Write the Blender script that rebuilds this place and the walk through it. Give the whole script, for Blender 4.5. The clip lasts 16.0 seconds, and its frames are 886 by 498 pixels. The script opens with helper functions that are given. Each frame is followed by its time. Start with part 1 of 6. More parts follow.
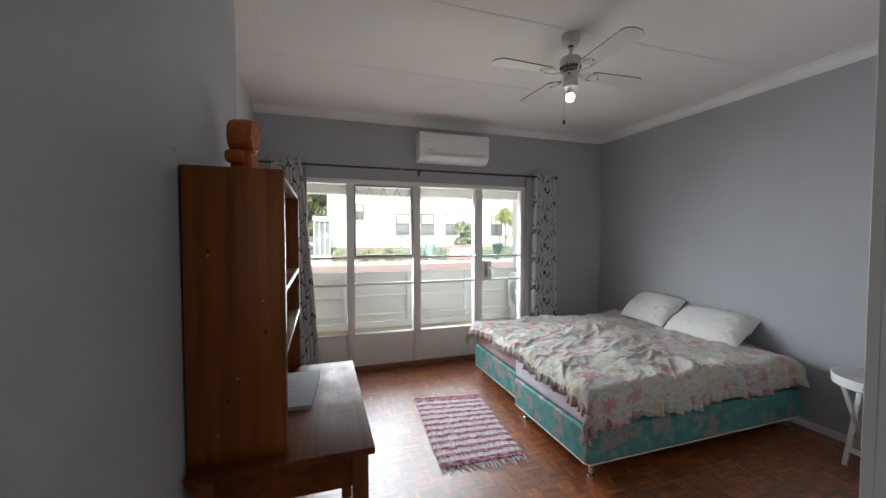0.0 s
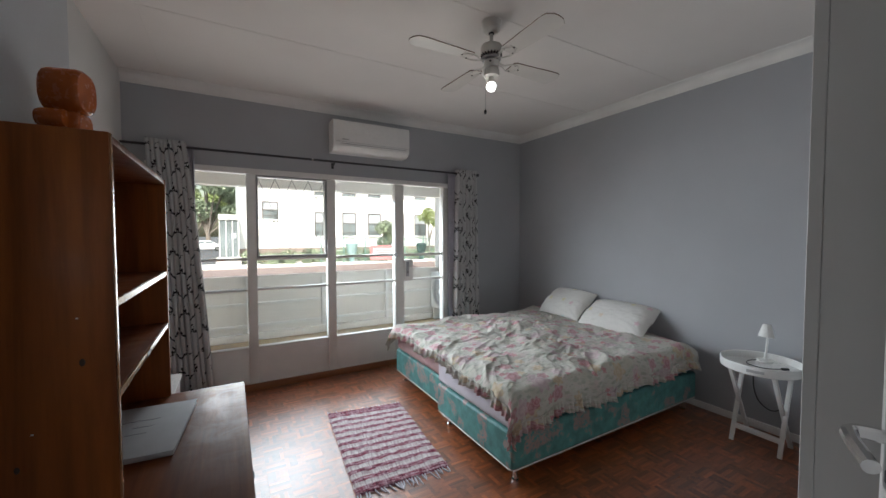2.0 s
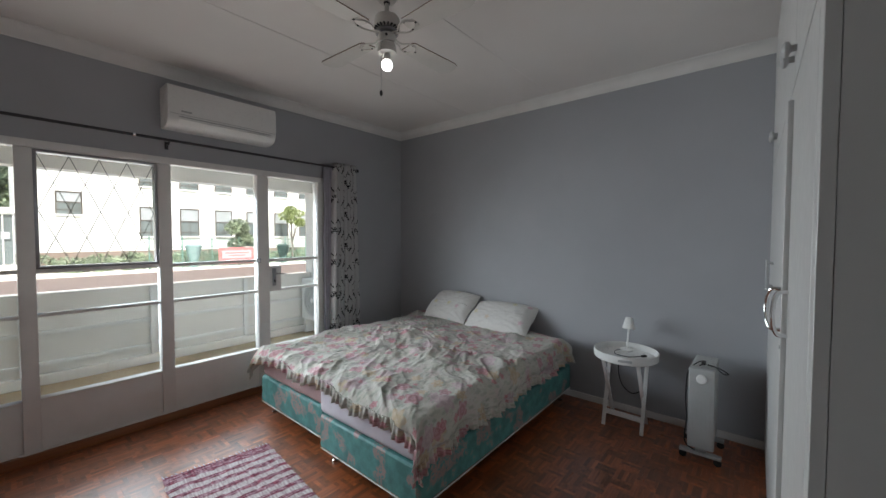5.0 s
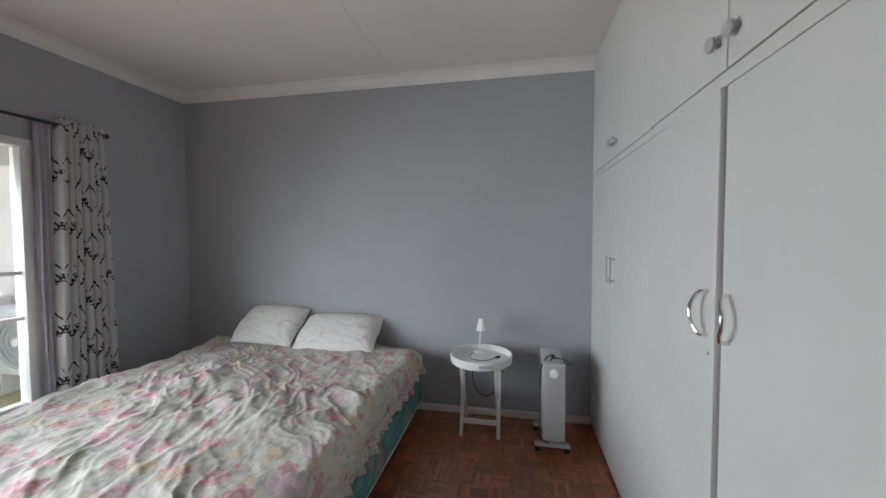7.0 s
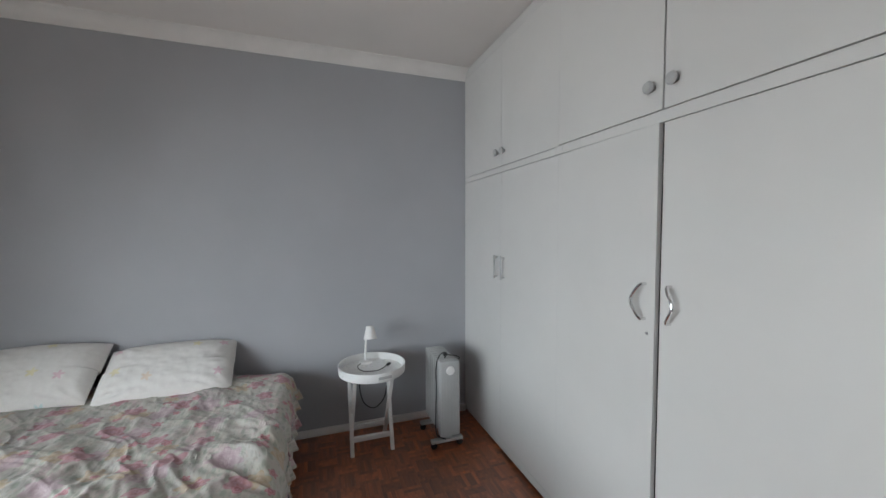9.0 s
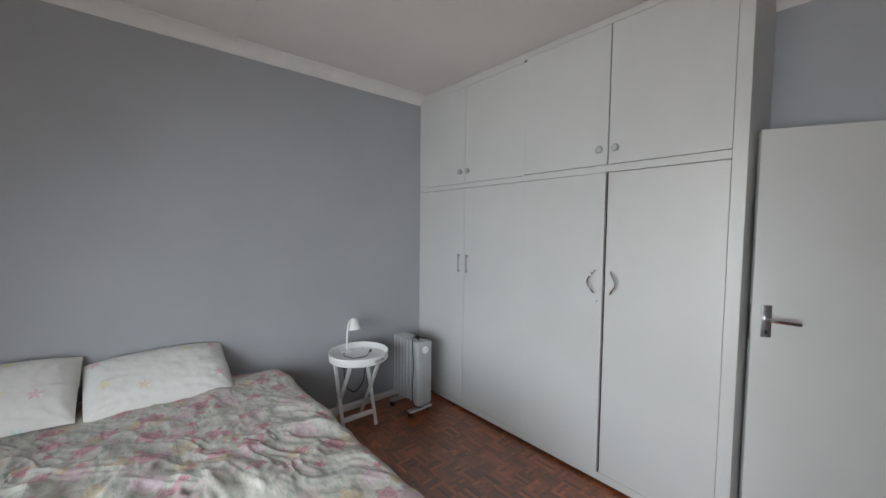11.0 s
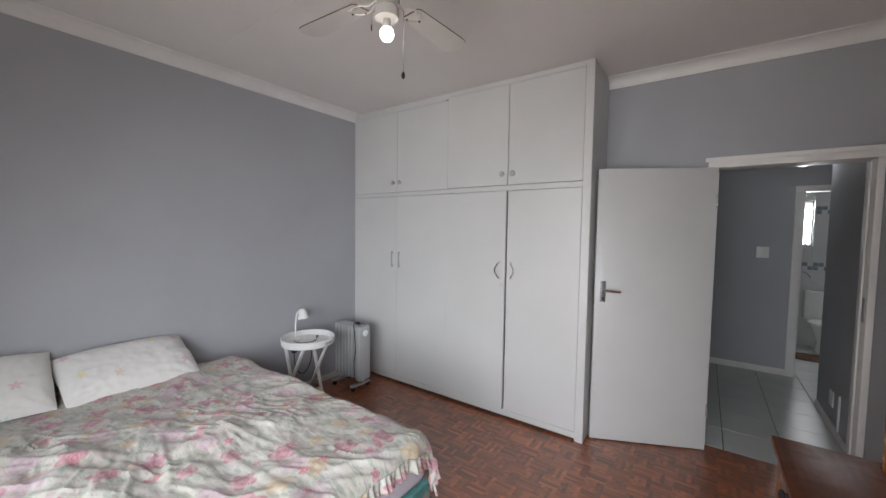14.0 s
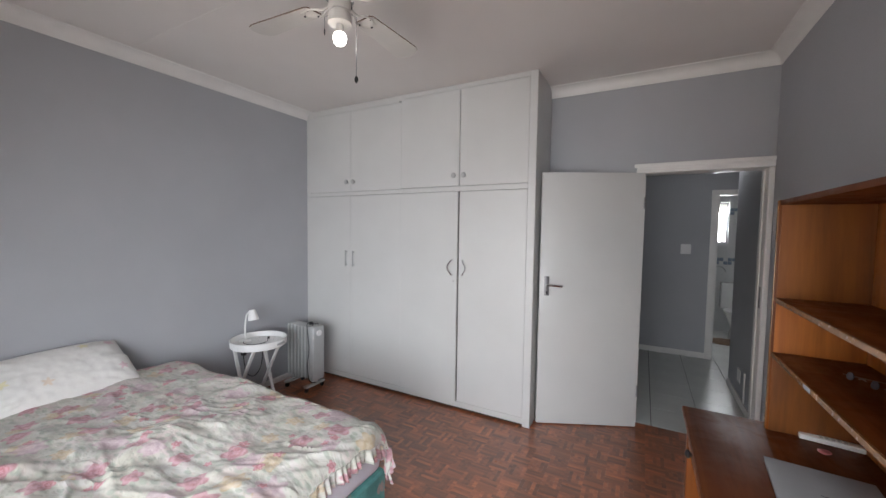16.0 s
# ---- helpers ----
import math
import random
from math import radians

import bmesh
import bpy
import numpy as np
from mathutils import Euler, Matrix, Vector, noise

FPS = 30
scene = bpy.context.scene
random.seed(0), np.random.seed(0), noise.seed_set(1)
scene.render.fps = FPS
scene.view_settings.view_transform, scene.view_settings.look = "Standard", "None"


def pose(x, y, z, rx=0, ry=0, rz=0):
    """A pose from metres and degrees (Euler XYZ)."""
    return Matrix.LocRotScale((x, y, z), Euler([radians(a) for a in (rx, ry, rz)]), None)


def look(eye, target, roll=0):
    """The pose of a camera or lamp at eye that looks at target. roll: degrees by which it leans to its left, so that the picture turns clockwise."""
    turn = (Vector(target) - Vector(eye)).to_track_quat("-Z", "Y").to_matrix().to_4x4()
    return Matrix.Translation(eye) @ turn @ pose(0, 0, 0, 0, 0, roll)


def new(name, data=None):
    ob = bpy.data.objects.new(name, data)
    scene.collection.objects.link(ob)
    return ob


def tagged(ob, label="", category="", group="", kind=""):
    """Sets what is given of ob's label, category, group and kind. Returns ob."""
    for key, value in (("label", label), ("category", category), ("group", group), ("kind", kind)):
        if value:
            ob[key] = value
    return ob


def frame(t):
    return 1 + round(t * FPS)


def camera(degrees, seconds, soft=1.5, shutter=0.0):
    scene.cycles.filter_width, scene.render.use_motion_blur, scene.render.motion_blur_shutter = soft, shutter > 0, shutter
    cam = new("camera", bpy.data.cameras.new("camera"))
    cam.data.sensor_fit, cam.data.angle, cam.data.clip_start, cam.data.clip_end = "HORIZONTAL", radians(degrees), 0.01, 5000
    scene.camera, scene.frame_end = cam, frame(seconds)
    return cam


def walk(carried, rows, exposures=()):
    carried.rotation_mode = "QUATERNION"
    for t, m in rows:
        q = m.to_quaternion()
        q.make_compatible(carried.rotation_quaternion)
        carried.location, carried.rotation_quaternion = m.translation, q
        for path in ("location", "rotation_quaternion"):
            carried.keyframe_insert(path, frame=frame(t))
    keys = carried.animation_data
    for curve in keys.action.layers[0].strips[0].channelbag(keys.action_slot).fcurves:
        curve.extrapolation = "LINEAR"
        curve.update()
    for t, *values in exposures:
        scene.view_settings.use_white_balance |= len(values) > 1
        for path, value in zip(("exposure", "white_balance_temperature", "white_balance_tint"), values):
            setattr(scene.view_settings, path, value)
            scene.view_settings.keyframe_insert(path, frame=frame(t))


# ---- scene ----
cam = camera(100.0, 16.0)
PATH = [
    (0, (-0.241, -0.017, 1.498), (0.383, 1.881, 1.425), 0.0),
    (0.5, (-0.203, 0.043, 1.493), (0.52, 1.906, 1.423), -0.0),
    (1, (-0.166, 0.093, 1.497), (0.653, 1.916, 1.422), -0.0),
    (1.5, (-0.131, 0.125, 1.483), (0.773, 1.907, 1.41), -0.1),
    (2, (-0.116, 0.172, 1.472), (0.878, 1.906, 1.399), -0.1),
    (2.5, (-0.109, 0.216, 1.466), (0.958, 1.906, 1.396), -0.1),
    (3, (-0.099, 0.27, 1.473), (1.043, 1.91, 1.399), -0.1),
    (5.5, (0.014, 0.651, 1.491), (1.682, 1.752, 1.419), -0.1),
    (6, (0.084, 0.797, 1.505), (1.887, 1.658, 1.426), -0.3),
    (6.5, (0.159, 0.924, 1.497), (2.059, 1.546, 1.416), -0.2),
    (7, (0.328, 1.03, 1.489), (2.29, 1.413, 1.408), -0.2),
    (7.5, (0.434, 1.129, 1.472), (2.429, 1.245, 1.404), -0.1),
    (8, (0.442, 1.289, 1.491), (2.434, 1.132, 1.417), -0.0),
    (8.5, (0.455, 1.449, 1.508), (2.412, 1.048, 1.414), -0.2),
    (9, (0.507, 1.64, 1.519), (2.392, 0.98, 1.418), -0.2),
    (11.5, (0.436, 2.826, 1.567), (1.899, 1.466, 1.461), 0.7),
    (12, (0.354, 2.96, 1.575), (1.789, 1.571, 1.471), 0.7),
    (12.5, (0.262, 3.033, 1.581), (1.656, 1.604, 1.474), 0.7),
    (13, (0.177, 3.111, 1.592), (1.508, 1.622, 1.483), 0.7),
    (13.5, (0.174, 3.183, 1.594), (1.414, 1.618, 1.48), 0.8),
    (14, (0.186, 3.249, 1.584), (1.336, 1.616, 1.475), 0.8),
    (14.5, (0.179, 3.292, 1.584), (1.273, 1.621, 1.475), 0.8),
    (15, (0.161, 3.318, 1.582), (1.201, 1.614, 1.473), 0.8),
    (15.5, (0.141, 3.328, 1.578), (1.137, 1.597, 1.472), 0.8),
    (16, (0.124, 3.32, 1.58), (1.07, 1.562, 1.472), 0.8),
]
walk(cam, [(t, look(eye, target, roll)) for t, eye, target, roll in PATH], [
    (0.0, 1.05, 6450, 9), (1.5, 0.90, 6450, 9), (3.0, 0.70, 6400, 8), (5.5, 0.58, 6400, 8), (6.5, 0.98, 6450, 9), (7.5, 1.15, 6500, 9),
    (9.0, 1.12, 6500, 9), (11.5, 1.07, 6500, 9), (12.5, 1.13, 6600, 13), (14.5, 1.25, 6650, 14), (16.0, 1.33, 6650, 14)])

# ---- world, sun and lamps ----
world = bpy.data.worlds.new("world")
scene.world = world
world.use_nodes = True
_wn = world.node_tree.nodes
_sky = _wn.new("ShaderNodeTexSky")
_sky.sky_type = 'NISHITA'
_sky.sun_disc = False
_sky.sun_elevation = radians(48)
_sky.sun_rotation = radians(200)
_sky.air_density = 1.6
_sky.dust_density = 4.0
_wn["Background"].inputs["Strength"].default_value = 0.15
world.node_tree.links.new(_sky.outputs[0], _wn["Background"].inputs["Color"])

sun = new("sun", bpy.data.lights.new("sun", 'SUN'))
sun.data.energy = 5.0
sun.data.angle = radians(12)
sun.data.color = (1.0, 0.96, 0.9)
sun.matrix_world = look((-9, -24, 30), (0, 0, 0))

# daylight in the window opening: the sky's, falling in, and the street's, thrown back up from the ground
for name, power, wide, tint, at, to in (
        ("window_skylight", 24, 110, (0.85, 0.93, 1.0), (0.9, 4.24, 1.22), (2.7, 0.3, -0.65)),
        ("window_groundlight", 7.5, 165, (1.0, 0.955, 0.90), (0.9, 4.23, 1.15), (1.3, 0.8, 3.6))):
    day = new(name, bpy.data.lights.new(name, 'AREA'))
    day.data.shape = 'RECTANGLE'
    day.data.size, day.data.size_y = 2.5, 1.4
    day.data.spread = radians(wide)
    day.data.energy = power
    day.data.color = tint
    day.matrix_world = look(at, to)

# the ceiling fan's bulb
lamp = new("fan_bulb_light", bpy.data.lights.new("fan_bulb_light", 'POINT'))
lamp.data.energy = 0.25
lamp.data.shadow_soft_size = 0.03
lamp.data.color = (1.0, 0.93, 0.85)
lamp.location = (1.325, 2.075, 2.40)

# daylight in the bathroom window
bday = new("bathroom_daylight", bpy.data.lights.new("bathroom_daylight", 'AREA'))
bday.data.shape = 'RECTANGLE'
bday.data.size, bday.data.size_y = 0.15, 0.6
bday.data.energy = 4.5
bday.data.color = (0.92, 0.96, 1.0)
bday.matrix_world = look((-0.955, -4.10, 1.74), (-0.955, -2.0, 1.2))


# ---- materials ----
def nodes_of(name):
    m = bpy.data.materials.new(name)
    m.use_nodes = True
    return m, m.node_tree.nodes, m.node_tree.links, m.node_tree.nodes["Principled BSDF"]


def mixer(nd, ln, fac, a, b):
    mx = nd.new("ShaderNodeMix")
    mx.data_type = 'RGBA'
    for key, val in ((0, fac), (6, a), (7, b)):
        if isinstance(val, bpy.types.NodeSocket):
            ln.new(val, mx.inputs[key])
        else:
            mx.inputs[key].default_value = val if key == 0 else (*val[:3], 1)
    return mx.outputs[2]


def ramp(nd, ln, src, stops):
    r = nd.new("ShaderNodeValToRGB")
    while len(r.color_ramp.elements) < len(stops):
        r.color_ramp.elements.new(0.5)
    for e, (p, c) in zip(r.color_ramp.elements, stops):
        e.position, e.color = p, (c, c, c, 1) if isinstance(c, (int, float)) else (*c, 1)
    ln.new(src, r.inputs[0])
    return r.outputs[0]


def coords(nd, ln, scale=(1, 1, 1), kind="Object", rot=(0, 0, 0)):
    tc, mp = nd.new("ShaderNodeTexCoord"), nd.new("ShaderNodeMapping")
    mp.inputs["Scale"].default_value = scale
    mp.inputs["Rotation"].default_value = [radians(a) for a in rot]
    ln.new(tc.outputs[kind], mp.inputs[0])
    return mp.outputs[0]


def noisy(nd, ln, vec, scale, detail=4, rough=0.55, dist=0.0):
    n = nd.new("ShaderNodeTexNoise")
    n.inputs["Scale"].default_value, n.inputs["Detail"].default_value = scale, detail
    n.inputs["Roughness"].default_value, n.inputs["Distortion"].default_value = rough, dist
    ln.new(vec, n.inputs["Vector"])
    return n.outputs["Fac"]


def bumped(nd, ln, bsdf, height, strength, dist=0.01):
    b = nd.new("ShaderNodeBump")
    b.inputs["Strength"].default_value, b.inputs["Distance"].default_value = strength, dist
    ln.new(height, b.inputs["Height"])
    ln.new(b.outputs[0], bsdf.inputs["Normal"])


def paint(name, col, rough=0.5, var=0.06, scale=2.0, bump=0.08, bscale=60, metal=0.0, dirt=0.0, spec=0.5):
    """Painted or plain surface: broad tone drift, fine grain, slight relief."""
    m, nd, ln, b = nodes_of(name)
    vec = coords(nd, ln)
    big, fine = noisy(nd, ln, vec, scale, 3), noisy(nd, ln, vec, bscale, 5)
    lo, hi = [c * (1 - var) for c in col], [min(1, c * (1 + var)) for c in col]
    out = mixer(nd, ln, ramp(nd, ln, big, ((0.3, 0.0), (0.7, 1.0))), lo, hi)
    if dirt:
        spots = ramp(nd, ln, noisy(nd, ln, vec, scale * 9, 8, 0.7), ((0.62, 0.0), (0.78, dirt)))
        out = mixer(nd, ln, spots, out, [c * 0.45 for c in col])
    ln.new(out, b.inputs["Base Color"])
    ln.new(ramp(nd, ln, fine, ((0.3, max(0, rough - 0.08)), (0.7, min(1, rough + 0.08)))), b.inputs["Roughness"])
    b.inputs["Metallic"].default_value = metal
    b.inputs["Specular IOR Level"].default_value = spec
    if bump:
        bumped(nd, ln, b, fine, bump, 0.004)
    return m


def wood(name, dark, light, rough=0.35, axis=2, scale=1.0, vary="", coat=0.3, coat_ior=1.5, spec=0.5):
    """Stained wood, grain along the axis; vary: 'object' or 'island' shifts the tone piece by piece."""
    m, nd, ln, b = nodes_of(name)
    s = [14 * scale, 14 * scale, 14 * scale]
    s[axis] = 0.9 * scale
    vec = coords(nd, ln, s)
    if vary:
        add = nd.new("ShaderNodeVectorMath")
        add.operation = 'MULTIPLY_ADD'
        src = nd.new("ShaderNodeObjectInfo").outputs["Random"] if vary == "object" else nd.new("ShaderNodeNewGeometry").outputs["Random Per Island"]
        ln.new(src, add.inputs[0])
        add.inputs[1].default_value = (37, 61, 23)
        ln.new(vec, add.inputs[2])
        vec = add.outputs[0]
    grain = noisy(nd, ln, vec, 1.0, 7, 0.62, 0.6)
    fine = noisy(nd, ln, vec, 5.0, 5, 0.6)
    base = mixer(nd, ln, ramp(nd, ln, grain, ((0.3, 0.0), (0.72, 1.0))), dark, light)
    base = mixer(nd, ln, ramp(nd, ln, fine, ((0.45, 0.0), (0.7, 0.35))), base, [c * 0.5 for c in dark])
    if vary:
        t = nd.new("ShaderNodeHueSaturation")
        ln.new(base, t.inputs["Color"])
        ln.new(ramp(nd, ln, src, ((0.0, 0.55), (0.5, 0.97), (1.0, 1.5))), t.inputs["Value"])
        base = t.outputs[0]
    ln.new(base, b.inputs["Base Color"])
    smear = nd.new("ShaderNodeMath")
    smear.operation = 'MULTIPLY_ADD'
    ln.new(ramp(nd, ln, noisy(nd, ln, coords(nd, ln), 9, 6, 0.65, 1.0), ((0.42, 0.0), (0.62, 1.0))), smear.inputs[0])
    smear.inputs[1].default_value = 0.14
    ln.new(ramp(nd, ln, grain, ((0.3, rough + 0.02), (0.7, rough - 0.10))), smear.inputs[2])
    ln.new(smear.outputs[0], b.inputs["Roughness"])
    b.inputs["Coat Weight"].default_value = coat
    b.inputs["Coat Roughness"].default_value = 0.36
    b.inputs["Specular IOR Level"].default_value = spec
    b.inputs["Coat IOR"].default_value = coat_ior
    bumped(nd, ln, b, grain, 0.12, 0.002)
    return m


def glassy(name, tint=(1, 1, 1)):
    """Window pane: clear, with the gloss that the angle gives."""
    m, nd, ln, b = nodes_of(name)
    nd.remove(b)
    tr, gl, fr, mx = nd.new("ShaderNodeBsdfTransparent"), nd.new("ShaderNodeBsdfGlossy"), nd.new("ShaderNodeFresnel"), nd.new("ShaderNodeMixShader")
    tr.inputs[0].default_value = (*tint, 1)
    gl.inputs["Roughness"].default_value = 0.01
    fr.inputs[0].default_value = 1.45
    ln.new(fr.outputs[0], mx.inputs[0]), ln.new(tr.outputs[0], mx.inputs[1]), ln.new(gl.outputs[0], mx.inputs[2])
    ln.new(mx.outputs[0], nd["Material Output"].inputs[0])
    return m


def glow(name, col, strength):
    m, nd, ln, b = nodes_of(name)
    b.inputs["Base Color"].default_value = (*col, 1)
    b.inputs["Emission Color"].default_value = (*col, 1)
    b.inputs["Emission Strength"].default_value = strength
    return m


def floral(name):
    """Cream cotton printed with lobed roses, mauve and peach blooms over sprays of grey-green leaves."""
    m, nd, ln, b = nodes_of(name)
    vec = coords(nd, ln, kind="UV")

    def mth(op, a, c=None, d=None):
        n = nd.new("ShaderNodeMath")
        n.operation = op
        for k, val in enumerate((a, c, d)):
            if isinstance(val, bpy.types.NodeSocket):
                ln.new(val, n.inputs[k])
            elif val is not None:
                n.inputs[k].default_value = val
        return n.outputs[0]

    def bent(src, scale, amp, detail):
        w = nd.new("ShaderNodeTexNoise")
        w.inputs["Scale"].default_value, w.inputs["Detail"].default_value = scale, detail
        ln.new(src, w.inputs["Vector"])
        k = nd.new("ShaderNodeVectorMath")
        k.operation = 'MULTIPLY_ADD'
        ln.new(w.outputs["Color"], k.inputs[0])
        k.inputs[1].default_value = (amp, amp, 0.0)
        ln.new(src, k.inputs[2])
        return k.outputs[0]

    soft = bent(vec, 9, 0.03, 2)

    def cells(src, scale, shift, stretch=(1, 1, 1), turn=0):
        mp = nd.new("ShaderNodeMapping")
        ln.new(src, mp.inputs[0])
        mp.inputs["Location"].default_value = (shift, shift * 0.7, 0)
        mp.inputs["Rotation"].default_value = (0, 0, radians(turn))
        mp.inputs["Scale"].default_value = stretch
        v = nd.new("ShaderNodeTexVoronoi")
        v.voronoi_dimensions = '2D'
        v.inputs["Scale"].default_value = scale
        v.inputs["Randomness"].default_value = 0.85
        ln.new(mp.outputs[0], v.inputs["Vector"])
        pick = nd.new("ShaderNodeSeparateColor")
        ln.new(v.outputs["Color"], pick.inputs[0])
        return mp.outputs[0], v, pick

    def leaves(scale, shift, turn, keep, size, slim=2.3):
        _, v, pick = cells(soft, scale, shift, (1.0, slim, 1), turn)
        inside = ramp(nd, ln, v.outputs["Distance"], ((size * 0.55, 0.75), (size, 0.0)))
        return mth('MULTIPLY', inside, mth('LESS_THAN', pick.outputs[0], keep)), pick.outputs[1]

    def bloom(out, scale, shift, radius, keep, deep, pale, alpha, lobes=5.0):
        at, v, pick = cells(soft, scale, shift)
        off = nd.new("ShaderNodeVectorMath")
        off.operation = 'SUBTRACT'
        ln.new(at, off.inputs[0]), ln.new(v.outputs["Position"], off.inputs[1])
        sep = nd.new("ShaderNodeSeparateXYZ")
        ln.new(off.outputs[0], sep.inputs[0])
        ang = mth('ADD', mth('ARCTAN2', sep.outputs[1], sep.outputs[0]), mth('MULTIPLY', pick.outputs[2], 6.3))
        petal = mth('COSINE', mth('MULTIPLY', ang, lobes))
        far = mth('SQRT', mth('ADD', mth('MULTIPLY', sep.outputs[0], sep.outputs[0]), mth('MULTIPLY', sep.outputs[1], sep.outputs[1])))
        rim = mth('MULTIPLY', mth('MULTIPLY_ADD', petal, 0.17, 0.83), mth('MULTIPLY_ADD', pick.outputs[1], radius * 0.5, radius * 0.7))
        ratio = mth('DIVIDE', far, rim)
        mask = mth('MULTIPLY', ramp(nd, ln, ratio, ((0.86, alpha), (1.02, 0.0))), mth('LESS_THAN', pick.outputs[0], keep))
        rings = mth('SINE', mth('MULTIPLY_ADD', ratio, 11.0, mth('MULTIPLY', petal, 1.6)))
        shade = ramp(nd, ln, mth('MULTIPLY_ADD', rings, 0.22, mth('MULTIPLY_ADD', noisy(nd, ln, vec, 55, 4), 0.7, 0.15)), ((0.2, 0.0), (0.8, 1.0)))
        return mixer(nd, ln, mask, out, mixer(nd, ln, shade, deep, pale))

    out = mixer(nd, ln, noisy(nd, ln, vec, 5, 4), (0.46, 0.45, 0.41), (0.55, 0.54, 0.505))
    wash = ramp(nd, ln, noisy(nd, ln, vec, 4.5, 3), ((0.44, 0.0), (0.62, 0.7)))
    out = mixer(nd, ln, wash, out, (0.47, 0.45, 0.37))
    blush = ramp(nd, ln, noisy(nd, ln, soft, 6.5, 4), ((0.50, 0.0), (0.66, 0.6)))
    out = mixer(nd, ln, blush, out, (0.55, 0.41, 0.42))
    for turn, shift in ((20, 8.7), (-60, 2.3), (75, 5.9)):
        twig, tone = leaves(30, shift, turn, 0.36, 0.30)
        out = mixer(nd, ln, twig, out, mixer(nd, ln, tone, (0.33, 0.35, 0.29), (0.55, 0.47, 0.42)))
    for turn, shift in ((35, 3.1), (-40, 7.7), (85, 12.9), (-75, 1.2)):
        leaf, tone = leaves(14, shift, turn, 0.32, 0.36, 2.2)
        out = mixer(nd, ln, leaf, out, mixer(nd, ln, tone, (0.28, 0.315, 0.26), (0.47, 0.47, 0.40)))
    out = bloom(out, 5.2, 1.7, 0.062, 0.50, (0.46, 0.33, 0.19), (0.54, 0.44, 0.32), 0.75, 6.0)
    out = bloom(out, 4.8, 5.3, 0.075, 0.58, (0.42, 0.29, 0.33), (0.54, 0.42, 0.45), 0.75, 7.0)
    out = bloom(out, 5.0, 9.4, 0.062, 0.58, (0.36, 0.14, 0.17), (0.52, 0.30, 0.33), 0.85)
    out = bloom(out, 9.0, 3.3, 0.026, 0.30, (0.40, 0.13, 0.16), (0.58, 0.32, 0.34), 0.9)
    ln.new(out, b.inputs["Base Color"])
    b.inputs["Roughness"].default_value = 0.85
    b.inputs["Sheen Weight"].default_value = 0.15
    creases = noisy(nd, ln, coords(nd, ln, (2.0, 8.5, 1.0), rot=(0, 0, 37)), 1.7, 2, 0.45, 0.9)
    bumped(nd, ln, b, mth('ADD', creases, noisy(nd, ln, coords(nd, ln, (0.6, 0.6, 0.6)), 16, 3, 0.5, 1.2)), 0.30, 0.018)
    return m


def starry(name):
    """White cotton with small scattered five-petalled flowers in yellow, pink and teal."""
    m, nd, ln, b = nodes_of(name)
    vec = coords(nd, ln, kind="UV")
    v = nd.new("ShaderNodeTexVoronoi")
    v.voronoi_dimensions = '2D'
    v.inputs["Scale"].default_value = 5.2
    v.inputs["Randomness"].default_value = 0.75
    ln.new(vec, v.inputs["Vector"])
    big = nd.new("ShaderNodeVectorMath")
    big.operation = 'SUBTRACT'
    ln.new(vec, big.inputs[0]), ln.new(v.outputs["Position"], big.inputs[1])
    sep, pick = nd.new("ShaderNodeSeparateXYZ"), nd.new("ShaderNodeSeparateColor")
    ln.new(big.outputs[0], sep.inputs[0]), ln.new(v.outputs["Color"], pick.inputs[0])

    def mth(op, a, c=None):
        n = nd.new("ShaderNodeMath")
        n.operation = op
        for k, val in enumerate((a, c)):
            if isinstance(val, bpy.types.NodeSocket):
                ln.new(val, n.inputs[k])
            elif val is not None:
                n.inputs[k].default_value = val
        return n.outputs[0]

    ang = mth('ADD', mth('ARCTAN2', sep.outputs[1], sep.outputs[0]), mth('MULTIPLY', pick.outputs[2], 6.0))
    rim = mth('ADD', mth('MULTIPLY', mth('COSINE', mth('MULTIPLY', ang, 5.0)), 0.009), 0.024)
    ratio = mth('DIVIDE', mth('SQRT', mth('ADD', mth('MULTIPLY', sep.outputs[0], sep.outputs[0]), mth('MULTIPLY', sep.outputs[1], sep.outputs[1]))), rim)
    ink = mth('MULTIPLY', ramp(nd, ln, ratio, ((0.70, 0.55), (1.0, 0.0))), mth('LESS_THAN', pick.outputs[0], 0.62))
    hue = ramp(nd, ln, pick.outputs[1], ((0.0, (0.72, 0.64, 0.28)), (0.40, (0.72, 0.64, 0.28)), (0.42, (0.66, 0.36, 0.46)), (0.72, (0.66, 0.36, 0.46)), (0.74, (0.40, 0.62, 0.62))))
    fine = noisy(nd, ln, coords(nd, ln), 40, 5)
    base = mixer(nd, ln, fine, (0.68, 0.665, 0.64), (0.78, 0.765, 0.74))
    ln.new(mixer(nd, ln, ink, base, hue), b.inputs["Base Color"])
    b.inputs["Roughness"].default_value = 0.85
    bumped(nd, ln, b, noisy(nd, ln, coords(nd, ln, (1, 1, 1)), 14, 5, 0.55, 1.5), 0.08, 0.010)
    return m


